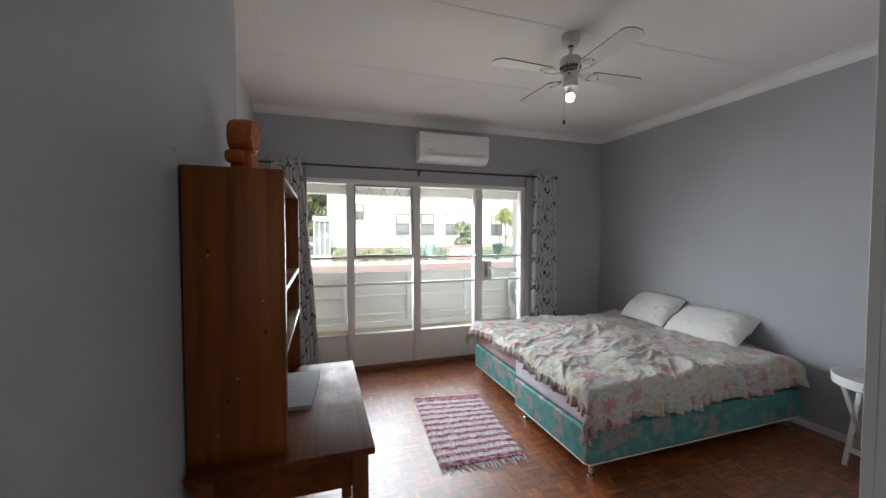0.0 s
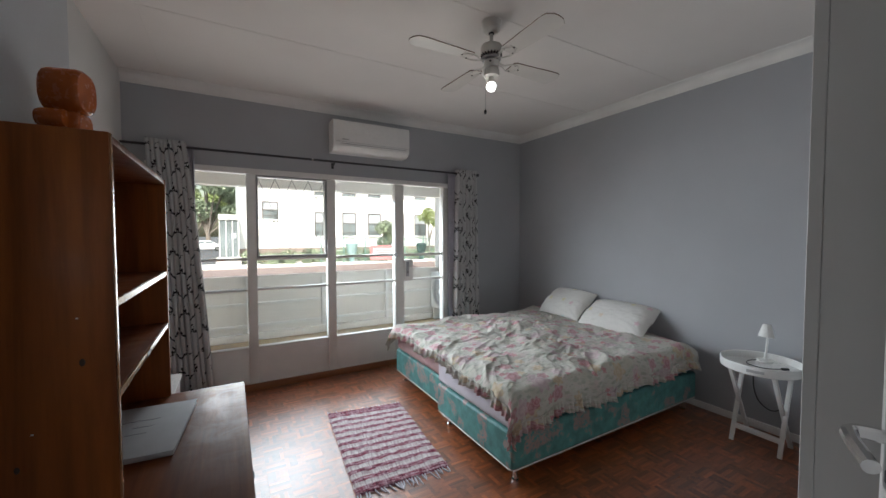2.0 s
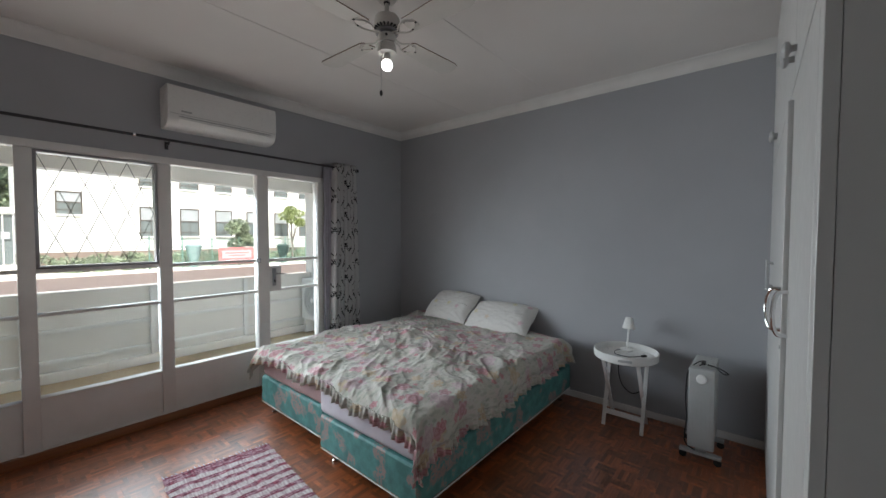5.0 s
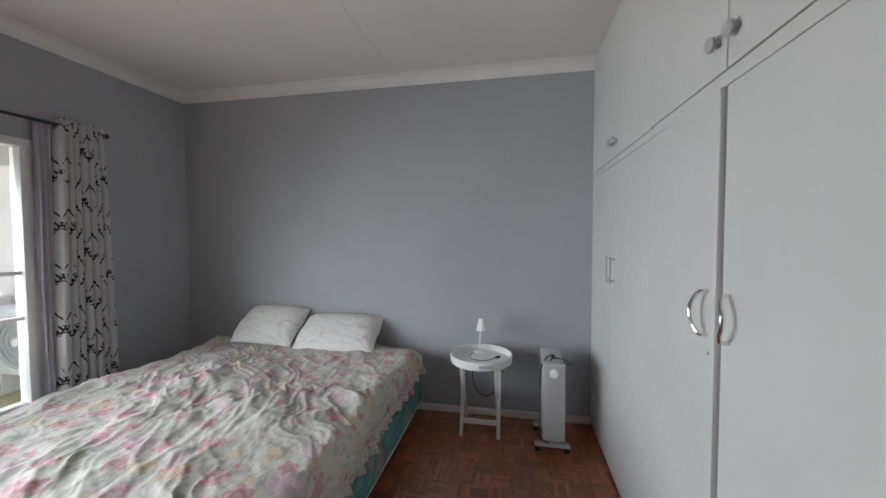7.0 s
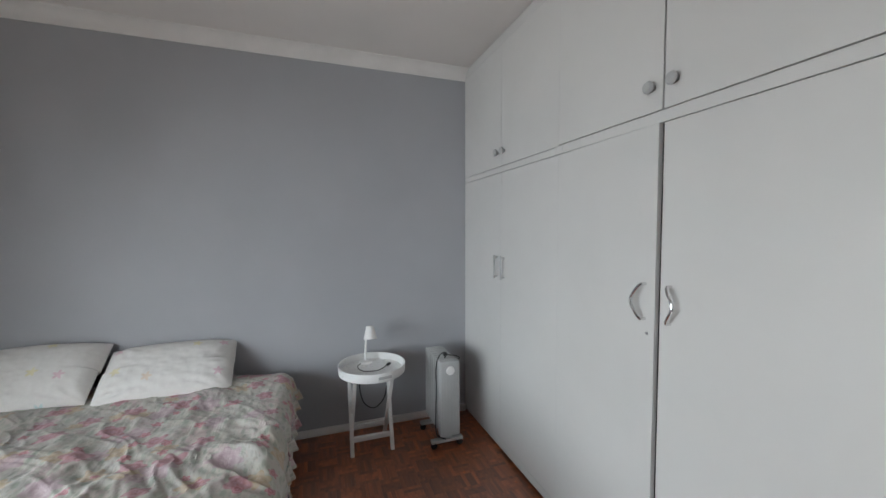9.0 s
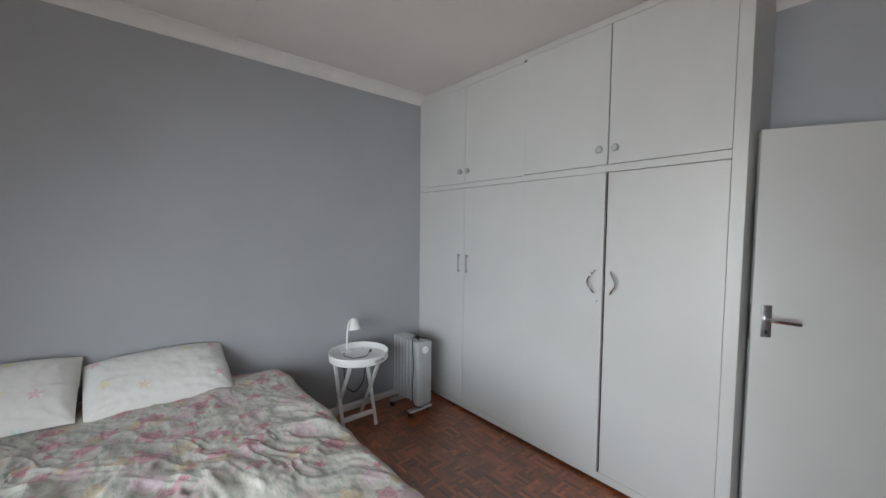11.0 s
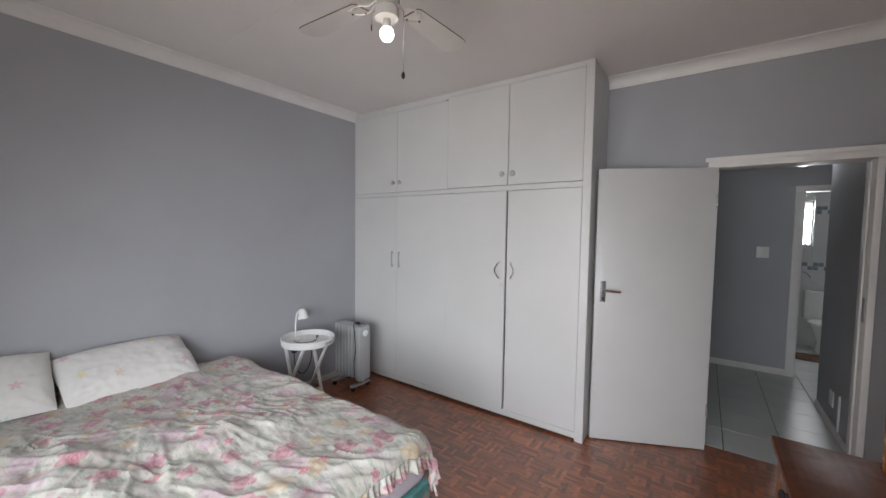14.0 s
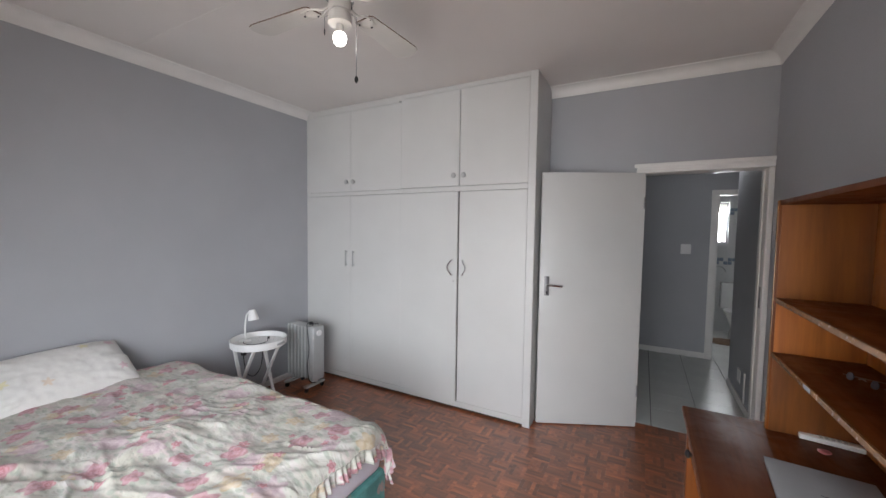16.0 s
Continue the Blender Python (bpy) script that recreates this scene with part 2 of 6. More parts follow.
def brocade(name, ground, ink):
    """Woven damask: clumped flower sprays in a second colour on a shiny ground."""
    m, nd, ln, b = nodes_of(name)
    vec = coords(nd, ln)
    clump = ramp(nd, ln, noisy(nd, ln, vec, 7.0, 2, 0.4), ((0.53, 0.0), (0.57, 1.0)))
    petal = ramp(nd, ln, noisy(nd, ln, vec, 30, 3, 0.5, 1.5), ((0.40, 0.0), (0.50, 1.0)))
    mul = nd.new("ShaderNodeMath")
    mul.operation = 'MULTIPLY'
    ln.new(clump, mul.inputs[0]), ln.new(petal, mul.inputs[1])
    sheen = noisy(nd, ln, vec, 14, 5)
    base = mixer(nd, ln, ramp(nd, ln, sheen, ((0.35, 0.0), (0.65, 1.0))), [c * 0.75 for c in ground], [c * 1.2 for c in ground])
    ln.new(mixer(nd, ln, mul.outputs[0], base, mixer(nd, ln, sheen, ink, [c * 1.6 for c in ink])), b.inputs["Base Color"])
    b.inputs["Roughness"].default_value = 0.6
    bumped(nd, ln, b, petal, 0.25, 0.002)
    return m


M = {
    "wall": paint("grey_wall_paint", (0.40, 0.41, 0.435), 0.62, 0.05, 1.3, 0.12, 90),
    "ceiling": paint("white_ceiling_board", (0.74, 0.71, 0.69), 0.8, 0.03, 1.5, 0.08, 70),
    "alcove": paint("off_white_wall_paint", (0.60, 0.59, 0.575), 0.7, 0.04, 1.6, 0.10, 80),
    "white": paint("white_gloss_paint", (0.60, 0.60, 0.59), 0.40, 0.03, 2.0, 0.10, 24, dirt=0.06, spec=0.95),
    "trim": paint("white_trim_paint", (0.78, 0.77, 0.75), 0.45, 0.04, 5, 0.06, 50, dirt=0.12),
    "fanwhite": paint("aged_white_enamel", (0.60, 0.58, 0.55), 0.4, 0.05, 6, 0.03),
    "plastic": paint("white_plastic", (0.80, 0.80, 0.79), 0.32, 0.02, 4, 0.0),
    "cream": paint("cream_exterior_paint", (0.76, 0.725, 0.68), 0.8, 0.06, 1.6, 0.3, 80, dirt=0.2),
    "balcony": paint("tan_balcony_floor", (0.42, 0.33, 0.22), 0.7, 0.14, 3, 0.2, 40),
    "dark": paint("door_gap_shade", (0.02, 0.02, 0.02), 0.9, 0.1, 5, 0.0),
    "chrome": paint("chrome", (0.75, 0.75, 0.76), 0.14, 0.03, 8, 0.0, metal=1.0),
    "steel": paint("dull_steel", (0.35, 0.35, 0.36), 0.35, 0.08, 20, 0.05, metal=1.0),
    "black": paint("black_plastic", (0.02, 0.02, 0.022), 0.45, 0.1, 10, 0.0),
    "rod": paint("black_iron_rod", (0.03, 0.03, 0.034), 0.4, 0.1, 10, 0.1),
    "heater": paint("grey_enamel", (0.42, 0.43, 0.43), 0.35, 0.05, 6, 0.04),
    "orange": paint("orange_ceramic", (0.46, 0.11, 0.022), 0.24, 0.2, 12, 0.05),
    "paper": paint("white_paper", (0.42, 0.44, 0.47), 0.8, 0.04, 10, 0.05),
    "ink": paint("grey_ink", (0.08, 0.08, 0.10), 0.8, 0.2, 30, 0.0),
    "linen": paint("grey_lilac_sheet", (0.56, 0.53, 0.58), 0.85, 0.08, 6, 0.4, 30),
    "sheer": paint("lilac_grey_lining", (0.42, 0.41, 0.47), 0.85, 0.08, 8, 0.3, 60),
    "mauve": paint("mauve_mattress_cover", (0.40, 0.27, 0.27), 0.85, 0.1, 8, 0.2, 60),
    "ruffle": paint("cream_ruffle_cotton", (0.60, 0.55, 0.44), 0.85, 0.22, 16, 0.3, 60),
    "glass": glassy("window_glass", (0.96, 0.98, 0.98)),
    "bulb": glow("lit_bulb", (1.0, 0.97, 0.92), 4.0),
    "halllamp": glow("lit_hall_lamp", (0.90, 0.96, 1.0), 1.9),
    "desk": wood("stained_pine", (0.12, 0.029, 0.006), (0.35, 0.105, 0.020), 0.40, 2, 0.5, coat=0.03, spec=0.25),
    "desk_y": wood("stained_pine_along", (0.085, 0.020, 0.005), (0.21, 0.058, 0.013), 0.42, 1, 0.5, coat=0.0, spec=0.15),
    "pine": wood("honey_pine_and_lit_stain", (0.21, 0.056, 0.007), (0.48, 0.160, 0.026), 0.4, 2, 0.6, "object"),
    "desk_end": paint("worn_varnished_edge", (0.30, 0.15, 0.06), 0.22, 0.25, 20, 0.1, spec=0.9),
    "parquet_piece": wood("parquet_finger", (0.125, 0.028, 0.007), (0.44, 0.124, 0.031), 0.36, 0, 1.6, "object", 1.0, 1.68),
    "parquet_rest": wood("parquet_fingers", (0.125, 0.028, 0.007), (0.44, 0.124, 0.031), 0.36, 0, 1.6, "island", 1.0, 1.68),
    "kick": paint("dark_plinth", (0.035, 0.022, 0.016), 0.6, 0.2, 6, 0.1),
    "skirt_wood": wood("brown_skirting", (0.17, 0.055, 0.02), (0.33, 0.125, 0.045), 0.35, 0, 0.7),
    "tile": paint("white_floor_tile", (0.60, 0.62, 0.60), 0.36, 0.05, 3, 0.02, 30),
    "walltile": paint("white_wall_tile", (0.72, 0.73, 0.72), 0.15, 0.03, 3, 0.02, 30),
    "grout": paint("dark_grout", (0.10, 0.10, 0.10), 0.9, 0.2, 20, 0.1),
    "bluetile": paint("blue_border_tile", (0.28, 0.34, 0.42), 0.2, 0.3, 14, 0.0),
    "ceramic": paint("white_ceramic", (0.82, 0.82, 0.80), 0.1, 0.02, 3, 0.0),
    "mat": paint("brown_bath_mat", (0.16, 0.10, 0.06), 0.95, 0.3, 25, 0.5, 80),
    "floral": floral("floral_duvet_cotton"),
    "pillow": starry("star_flower_pillow_cotton"),
    "damask": brocade("teal_damask", (0.085, 0.255, 0.245), (0.24, 0.18, 0.17)),
    "brick": paint("red_brick_paving", (0.19, 0.14, 0.125), 0.85, 0.12, 3, 0.3, 30),
    "asphalt": paint("asphalt", (0.09, 0.09, 0.09), 0.9, 0.15, 1, 0.3, 40),
    "facade": paint("white_facade", (0.80, 0.80, 0.78), 0.8, 0.03, 0.4, 0.2, 20),
    "plinth": paint("grey_brown_plinth", (0.26, 0.20, 0.17), 0.85, 0.1, 1, 0.2, 20),
    "lattice": paint("grey_bar_paint", (0.16, 0.16, 0.155), 0.5, 0.1, 8, 0.0),
    "pane": paint("dark_far_pane", (0.16, 0.185, 0.19), 0.25, 0.3, 0.6, 0.0),
    "palepane": paint("pale_far_pane", (0.36, 0.38, 0.40), 0.5, 0.12, 1.5, 0.0),
    "sash": paint("far_window_frame", (0.11, 0.095, 0.085), 0.6, 0.1, 2, 0.0),
    "leaf": paint("green_leaves", (0.25, 0.30, 0.20), 0.6, 0.45, 0.9, 0.0),
    "leaf2": paint("yellow_green_leaves", (0.26, 0.31, 0.12), 0.6, 0.35, 0.9, 0.0),
    "bark": paint("grey_brown_bark", (0.20, 0.17, 0.145), 0.9, 0.3, 6, 0.6, 20),
    "red": paint("red_banner", (0.62, 0.20, 0.20), 0.6, 0.1, 2, 0.0),
    "teal": paint("teal_glaze", (0.26, 0.37, 0.37), 0.3, 0.2, 2, 0.05),
    "green": paint("green_fence_paint", (0.16, 0.29, 0.25), 0.5, 0.2, 3, 0.0),
    "darkglaze": paint("dark_green_glaze", (0.035, 0.065, 0.06), 0.35, 0.2, 2, 0.05),
    "car": paint("white_car_paint", (0.8, 0.8, 0.8), 0.2, 0.02, 1, 0.0),
    "rubber": paint("black_rubber", (0.025, 0.025, 0.025), 0.8, 0.1, 8, 0.1),
}


# ---- mesh helpers ----
def bm_box(x0, y0, z0, x1, y1, z1, bevel=0.0, segs=2, bm=None):
    bm = bm or bmesh.new()
    r = bmesh.ops.create_cube(bm, size=1.0)
    vs = r["verts"]
    for v in vs:
        v.co = Vector(((x0 + x1) / 2 + v.co.x * (x1 - x0), (y0 + y1) / 2 + v.co.y * (y1 - y0), (z0 + z1) / 2 + v.co.z * (z1 - z0)))
    if bevel:
        es = list({e for v in vs for e in v.link_edges})
        bmesh.ops.bevel(bm, geom=es, offset=bevel, segments=segs, affect='EDGES', profile=0.6)
    return bm


def bm_lathe(profile, centre=(0, 0, 0), seg=24, bm=None):
    """Turned shape round z from (radius, height) pairs."""
    bm = bm or bmesh.new()
    rings = []
    for r, z in profile:
        r = max(r, 0.0002)
        rings.append([bm.verts.new((centre[0] + r * math.cos(2 * math.pi * i / seg), centre[1] + r * math.sin(2 * math.pi * i / seg), centre[2] + z)) for i in range(seg)])
    for a, b in zip(rings, rings[1:]):
        for i in range(seg):
            bm.faces.new((a[i], a[(i + 1) % seg], b[(i + 1) % seg], b[i]))
    bm.faces.new(list(reversed(rings[0])))
    bm.faces.new(rings[-1])
    return bm


def bm_tube(points, radius, seg=10, bm=None):
    """Round bar or cable through the points; radius may be one per point."""
    bm = bm or bmesh.new()
    pts = [Vector(p) for p in points]
    rad = radius if isinstance(radius, (list, tuple)) else [radius] * len(pts)
    rings, side = [], None
    for i, p in enumerate(pts):
        d = (pts[min(i + 1, len(pts) - 1)] - pts[max(i - 1, 0)]).normalized()
        if side is None:
            side = d.cross(Vector((0, 0, 1)))
            if side.length < 0.05:
                side = d.cross(Vector((1, 0, 0)))
        side = (side - d * side.dot(d)).normalized()
        up = d.cross(side)
        rings.append([bm.verts.new(p + (side * math.cos(2 * math.pi * k / seg) + up * math.sin(2 * math.pi * k / seg)) * rad[i]) for k in range(seg)])
    for a, b in zip(rings, rings[1:]):
        for k in range(seg):
            bm.faces.new((a[k], a[(k + 1) % seg], b[(k + 1) % seg], b[k]))
    bm.faces.new(list(reversed(rings[0])))
    bm.faces.new(rings[-1])
    bmesh.ops.recalc_face_normals(bm, faces=bm.faces)
    return bm


def bezier(points, n=24):
    """Smooth run of points through the given ones."""
    p = [Vector(q) for q in points]
    out = []
    for i in range(len(p) - 1):
        a, b, c, d = p[max(i - 1, 0)], p[i], p[i + 1], p[min(i + 2, len(p) - 1)]
        for k in range(n):
            t = k / n
            out.append(0.5 * ((2 * b) + (c - a) * t + (2 * a - 5 * b + 4 * c - d) * t * t + (3 * b - a - 3 * c + d) * t ** 3))
    return out + [p[-1]]


def moved(bm, m):
    bmesh.ops.transform(bm, matrix=m, verts=bm.verts)
    return bm


def solid(name, bm, mat, smooth=True):
    me = bpy.data.meshes.new(name)
    bm.normal_update()
    bm.to_mesh(me)
    bm.free()
    me.materials.append(mat)
    if smooth:
        me.shade_smooth()
        me.set_sharp_from_angle(angle=radians(35))
    return new(name, me)


def part(name, bm, mat, parent, label="", smooth=True):
    ob = solid(name, bm, mat, smooth)
    ob.parent = parent
    ob.matrix_parent_inverse = parent.matrix_world.inverted()
    if label:
        ob["label"] = label
    return ob


def thing(name, base, label, category, group=""):
    """An Empty at the thing's base, that its parts hang from; parts are given in world places."""
    e = new(name)
    e.empty_display_size = 0.1
    e.location = base
    bpy.context.view_layer.update()
    return tagged(e, label, category, group)


def setting(name, bm, mat, label="", category=""):
    return tagged(solid(name, bm, mat), label, category, kind="structure")


def boxes(*rows, bevel=0.0):
    bm = bmesh.new()
    for r in rows:
        b = bm_box(*r, bevel=bevel)
        me = bpy.data.meshes.new("t")
        b.to_mesh(me)
        b.free()
        bm.from_mesh(me)
        bpy.data.meshes.remove(me)
    return bm


def sheet(nu, nv, place, uv=None, bm=None):
    """Grid surface: place(u, v) gives the point, uv(u, v) its cloth coordinate; u, v from 0 to 1."""
    bm = bm or bmesh.new()
    lay = bm.loops.layers.uv.verify()
    g = [[bm.verts.new(place(i / nu, j / nv)) for j in range(nv + 1)] for i in range(nu + 1)]
    for i in range(nu):
        for j in range(nv):
            f = bm.faces.new((g[i][j], g[i + 1][j], g[i + 1][j + 1], g[i][j + 1]))
            if uv:
                for lp, (a, b) in zip(f.loops, ((i, j), (i + 1, j), (i + 1, j + 1), (i, j + 1))):
                    lp[lay].uv = uv(a / nu, b / nv)
    return bm


def thick(ob, depth):
    md = ob.modifiers.new("cloth", 'SOLIDIFY')
    md.thickness = depth
    return ob

# ---- the room: shell ----
XW, XW2, STEP, XE, YS, YN, H = -0.655, -0.86, 2.21, 3.35, -0.02, 4.10, 2.80
CORN = 2.72

setting("floor", boxes((-1.1, -0.095, -0.12, XE + 0.2, YN + 0.14, -0.012)), M["grout"], "dark subfloor under parquet", "floor")
setting("wall_east", boxes((XE, -0.2, 0, XE + 0.2, YN + 0.15, H + 0.1)), M["wall"], "plain grey painted wall behind the bed", "wall")
setting("wall_west", boxes((XW - 0.205, -0.17, 0, XW, STEP, H + 0.1)), M["wall"], "grey painted wall behind the desk", "wall")
setting("wall_west_alcove", boxes((XW2 - 0.2, STEP - 0.2, 0, XW2, YN, H + 0.1)), M["alcove"], "white painted wall, set back beside the window", "wall")
setting("wall_north", boxes((XW2 - 0.2, YN, 2.10, XE + 0.2, YN + 0.15, H + 0.1), (2.21, YN, 0, XE + 0.2, YN + 0.15, 2.10), (XW2 - 0.2, YN, 0, -0.72, YN + 0.15, 2.10)),
        M["wall"], "grey painted wall around the wide window", "wall")
setting("wall_south", boxes((0.19, -0.17, 0, XE + 0.2, YS, H + 0.1), (XW - 0.2, -0.17, 2.09, 0.19, YS, H + 0.1)), M["wall"],
        "grey painted wall over the doorway", "wall")


def ceiling_boards():
    bm = boxes((-1.1, -0.2, H, XE + 0.25, YN + 0.2, H + 0.08))
    for y in (2.02, 2.94):
        bm_box(-0.56, y - 0.010, H - 0.0025, XE, y + 0.010, H + 0.01, bm=bm)
    bm_box(-0.58, STEP, H - 0.003, -0.5605, YN, H + 0.01, bm=bm)
    return bm


setting("ceiling", ceiling_boards(), M["ceiling"], "white board ceiling with thin cover strips", "ceiling")


def cornice(name, a, b, inward):
    """Cove moulding from a to b along the foot of the ceiling."""
    a, b, n = Vector((*a, 0)), Vector((*b, 0)), Vector((*inward, 0))
    prof = [(0.0, CORN - 0.002), (0.006, CORN)] + [(0.008 + 0.067 * (1 - math.cos(k * math.pi / 12)), CORN + 0.006 + 0.067 * math.sin(k * math.pi / 12)) for k in range(7)] + [(0.08, H), (0.0, H)]
    bm = bmesh.new()
    r0 = [bm.verts.new(a + n * p + Vector((0, 0, z))) for p, z in prof]
    r1 = [bm.verts.new(b + n * p + Vector((0, 0, z))) for p, z in prof]
    for i in range(len(prof)):
        k = (i + 1) % len(prof)
        bm.faces.new((r0[i], r0[k], r1[k], r1[i]))
    bm.faces.new(r0), bm.faces.new(r1)
    bmesh.ops.recalc_face_normals(bm, faces=bm.faces)
    return setting(name, bm, M["trim"], "white cove cornice under the ceiling", "cornice")


cornice("trim_cornice_east", (XE, 0.45), (XE, YN), (-1, 0))
cornice("trim_cornice_north", (XW2, YN), (XE, YN), (0, -1))
cornice("trim_cornice_south", (XW, YS), (0.885, YS), (0, 1))
cornice("trim_cornice_west", (XW, YS), (XW, STEP), (1, 0))

setting("baseboard_east", boxes((XE - 0.014, 0.45, 0, XE, YN, 0.055), bevel=0.003), M["trim"], "low white painted skirting", "skirting")
setting("baseboard_west", boxes((XW, 0.0, 0, XW + 0.014, STEP, 0.055), (XW2, STEP, 0, XW2 + 0.014, YN, 0.055), bevel=0.003), M["trim"], "low white painted skirting", "skirting")
setting("baseboard_north", boxes((XW2, YN - 0.018, 0, 2.21, YN + 0.02, 0.062), bevel=0.003), M["skirt_wood"], "brown wooden skirting under the window", "skirting")
setting("baseboard_north_end", boxes((2.22, YN - 0.014, 0, XE, YN, 0.055), bevel=0.003), M["trim"], "low white painted skirting", "skirting")

# ---- window wall with its balcony door ----
win = thing("window_1", (0.7, YN, 0.06), "wide white steel window with fixed panes, lattice casement and balcony door", "window")
win["kind"] = "structure"
Y0, Y1 = YN + 0.02, YN + 0.075


def wbar(x0, z0, x1, z1, name="window_frame", d0=Y0, d1=Y1, mat="trim", bev=0.004, label=""):
    return part(name, bm_box(x0, d0, z0, x1, d1, z1, bev), M[mat], win, label)


wbar(-0.72, 2.05, 2.21, 2.10, "head_rail", YN - 0.012, Y1)
for x0, x1 in ((-0.72, -0.66), (0.024, 0.104), (0.761, 0.844), (1.512, 1.615), (2.135, 2.21)):
    wbar(x0, 0.06, x1, 2.048, "mullion", YN - 0.004, Y1 + 0.01)
for x0, x1 in ((-0.66, 0.024), (0.104, 0.761), (0.844, 1.512), (1.615, 2.135)):
    wbar(x0, 1.236, x1, 1.262, "transom", bev=0.005)
    wbar(x0, 0.945, x1, 0.968, "transom", bev=0.005)
    wbar(x0, 0.062, x1, 0.395, "lower_panel", YN + 0.012, Y1 - 0.01)
    wbar(x0, 0.395, x1, 0.412, "bead", YN + 0.004, Y1)
    for z0, z1 in ((0.412, 0.945), (0.968, 1.236), (1.262, 2.05)):
        p = wbar(x0 - 0.003, z0 - 0.003, x1 + 0.003, z1 + 0.003, "pane", Y0 + 0.024, Y0 + 0.028, "glass", 0.0, "clear glass pane")
        p.visible_shadow = False
wbar(0.0, 0.062, 2.2, 0.075, "base_bead", YN - 0.002, YN + 0.010)

# opening casement with diamond lattice bars
cas = wbar(0.106, 1.264, 0.124, 2.046, "casement", YN + 0.012, Y1 + 0.012, "steel", 0.002, "dark steel casement")
for r in ((0.741, 1.264, 0.759, 2.046), (0.124, 1.264, 0.741, 1.282), (0.124, 2.028, 0.741, 2.046)):
    ob = wbar(*r, "casement_bar", YN + 0.012, Y1 + 0.012, "steel", 0.002)
    ob.parent = cas
lat = bmesh.new()
W0, Hh = 0.617 / 4, 0.746 / 2.0
for k in range(-2, 5):
    for s in (1, -1):
        xa, za = (0.124 + k * W0, 1.282) if s == 1 else (0.124 + (k + 2) * W0, 1.282)
        seg = [(xa + s * W0 * t * 2, za + Hh * 2 * t) for t in np.linspace(0, 1, 17)]
        seg = [(x, z) for x, z in seg if 0.123 <= x <= 0.742]
        if len(seg) > 1:
            bm_tube([(x, YN + 0.062, z) for x, z in (seg[0], seg[-1])], 0.0028, 6, lat)
ob = part("lattice", lat, M["lattice"], win, "thin diamond burglar bars")

# balcony door furniture
plate = wbar(1.612, 0.955, 1.735, 1.19, "lock_panel", YN + 0.006, Y1 + 0.004)
lk = part("lock_plate", bm_box(1.645, YN - 0.004, 1.0, 1.68, YN + 0.006, 1.17, 0.004), M["steel"], win, "steel lock plate")
part("door_handle", bm_tube(bezier([(1.662, YN, 1.12), (1.662, YN - 0.04, 1.12), (1.70, YN - 0.05, 1.118), (1.76, YN - 0.048, 1.112)], 6), 0.007), M["chrome"], win, "chrome lever")
part("key", bm_box(1.656, YN - 0.016, 1.035, 1.668, YN - 0.004, 1.06, 0.002), M["black"], win)
part("stay", boxes((1.49, YN - 0.02, 1.23, 1.53, YN + 0.0, 1.275), (1.50, YN - 0.05, 1.25, 1.512, YN - 0.02, 1.262), bevel=0.002), M["chrome"], win, "chrome window stay")

# ---- balcony ----
YB = 5.04
setting("balcony_floor", boxes((-4, YN + 0.15, 0.02, 3.3, YB + 0.12, 0.25)), M["balcony"], "tan screeded balcony floor", "balcony floor")
setting("balcony_kerb", boxes((-4, YB - 0.06, 0.25, 2.56, YB, 0.335), bevel=0.01), M["cream"], "cream kerb along the parapet", "kerb")
par = thing("balcony_parapet", (0.5, YB, 0.14), "cream panelled balcony parapet with thin rails", "parapet")
par["kind"] = "structure"
part("panel", bm_box(-4, YB, 0.14, 2.60, YB + 0.08, 1.0, 0.006), M["cream"], par)
for z in (0.66, 0.405):
    part("rail", bm_box(-4, YB - 0.028, z, 2.56, YB - 0.002, z + 0.032, 0.004), M["trim"], par)
for x in (-2.5, -1.65, -0.8, 0.03, 0.88, 1.74):
    part("post", bm_box(x, YB - 0.034, 0.335, x + 0.045, YB - 0.003, 0.985, 0.004), M["trim"], par)
setting("balcony_end_wall", boxes((2.60, YN + 0.15, 0.02, 2.80, YB + 0.12, 2.6)), M["cream"], "cream end wall of the balcony", "wall")
setting("balcony_soffit", boxes((-4, YN + 0.15, 2.28, 2.8, YB + 0.14, 2.5), (-4, YB - 0.05, 2.04, 2.60, YB + 0.12, 2.28)), M["cream"], "cream balcony soffit and beam", "soffit")

# ---- doorway, hall and bathroom ----
frm = thing("door_frame", (-0.25, YS, 0), "white painted door frame with moulded edge", "door frame")
frm["kind"] = "structure"
for x0, x1 in ((XW + 0.003, -0.618), (0.13, 0.188)):
    part("jamb", boxes((x0, -0.19, 0, x1, YS + 0.02, 2.036), bevel=0.005), M["trim"], frm)
    part("stop", boxes((x0 + (0.030 if x0 < 0 else -0.008), -0.13, 0, x1 + (0.008 if x0 < 0 else -0.05), -0.09, 2.02), bevel=0.003), M["trim"], frm)
part("head", boxes((XW + 0.003, -0.19, 2.036, 0.188, YS + 0.02, 2.095), bevel=0.005), M["trim"], frm)
part("moulding", boxes((XW + 0.003, YS + 0.0201, 2.078, 0.205, YS + 0.032, 2.108), bevel=0.004), M["trim"], frm)
part("moulding", boxes((XW + 0.003, YS + 0.0201, 2.036, 0.19, YS + 0.026, 2.060), bevel=0.003), M["trim"], frm)
part("striker", boxes((-0.619, -0.07, 1.05, -0.615, -0.035, 1.2)), M["steel"], frm)

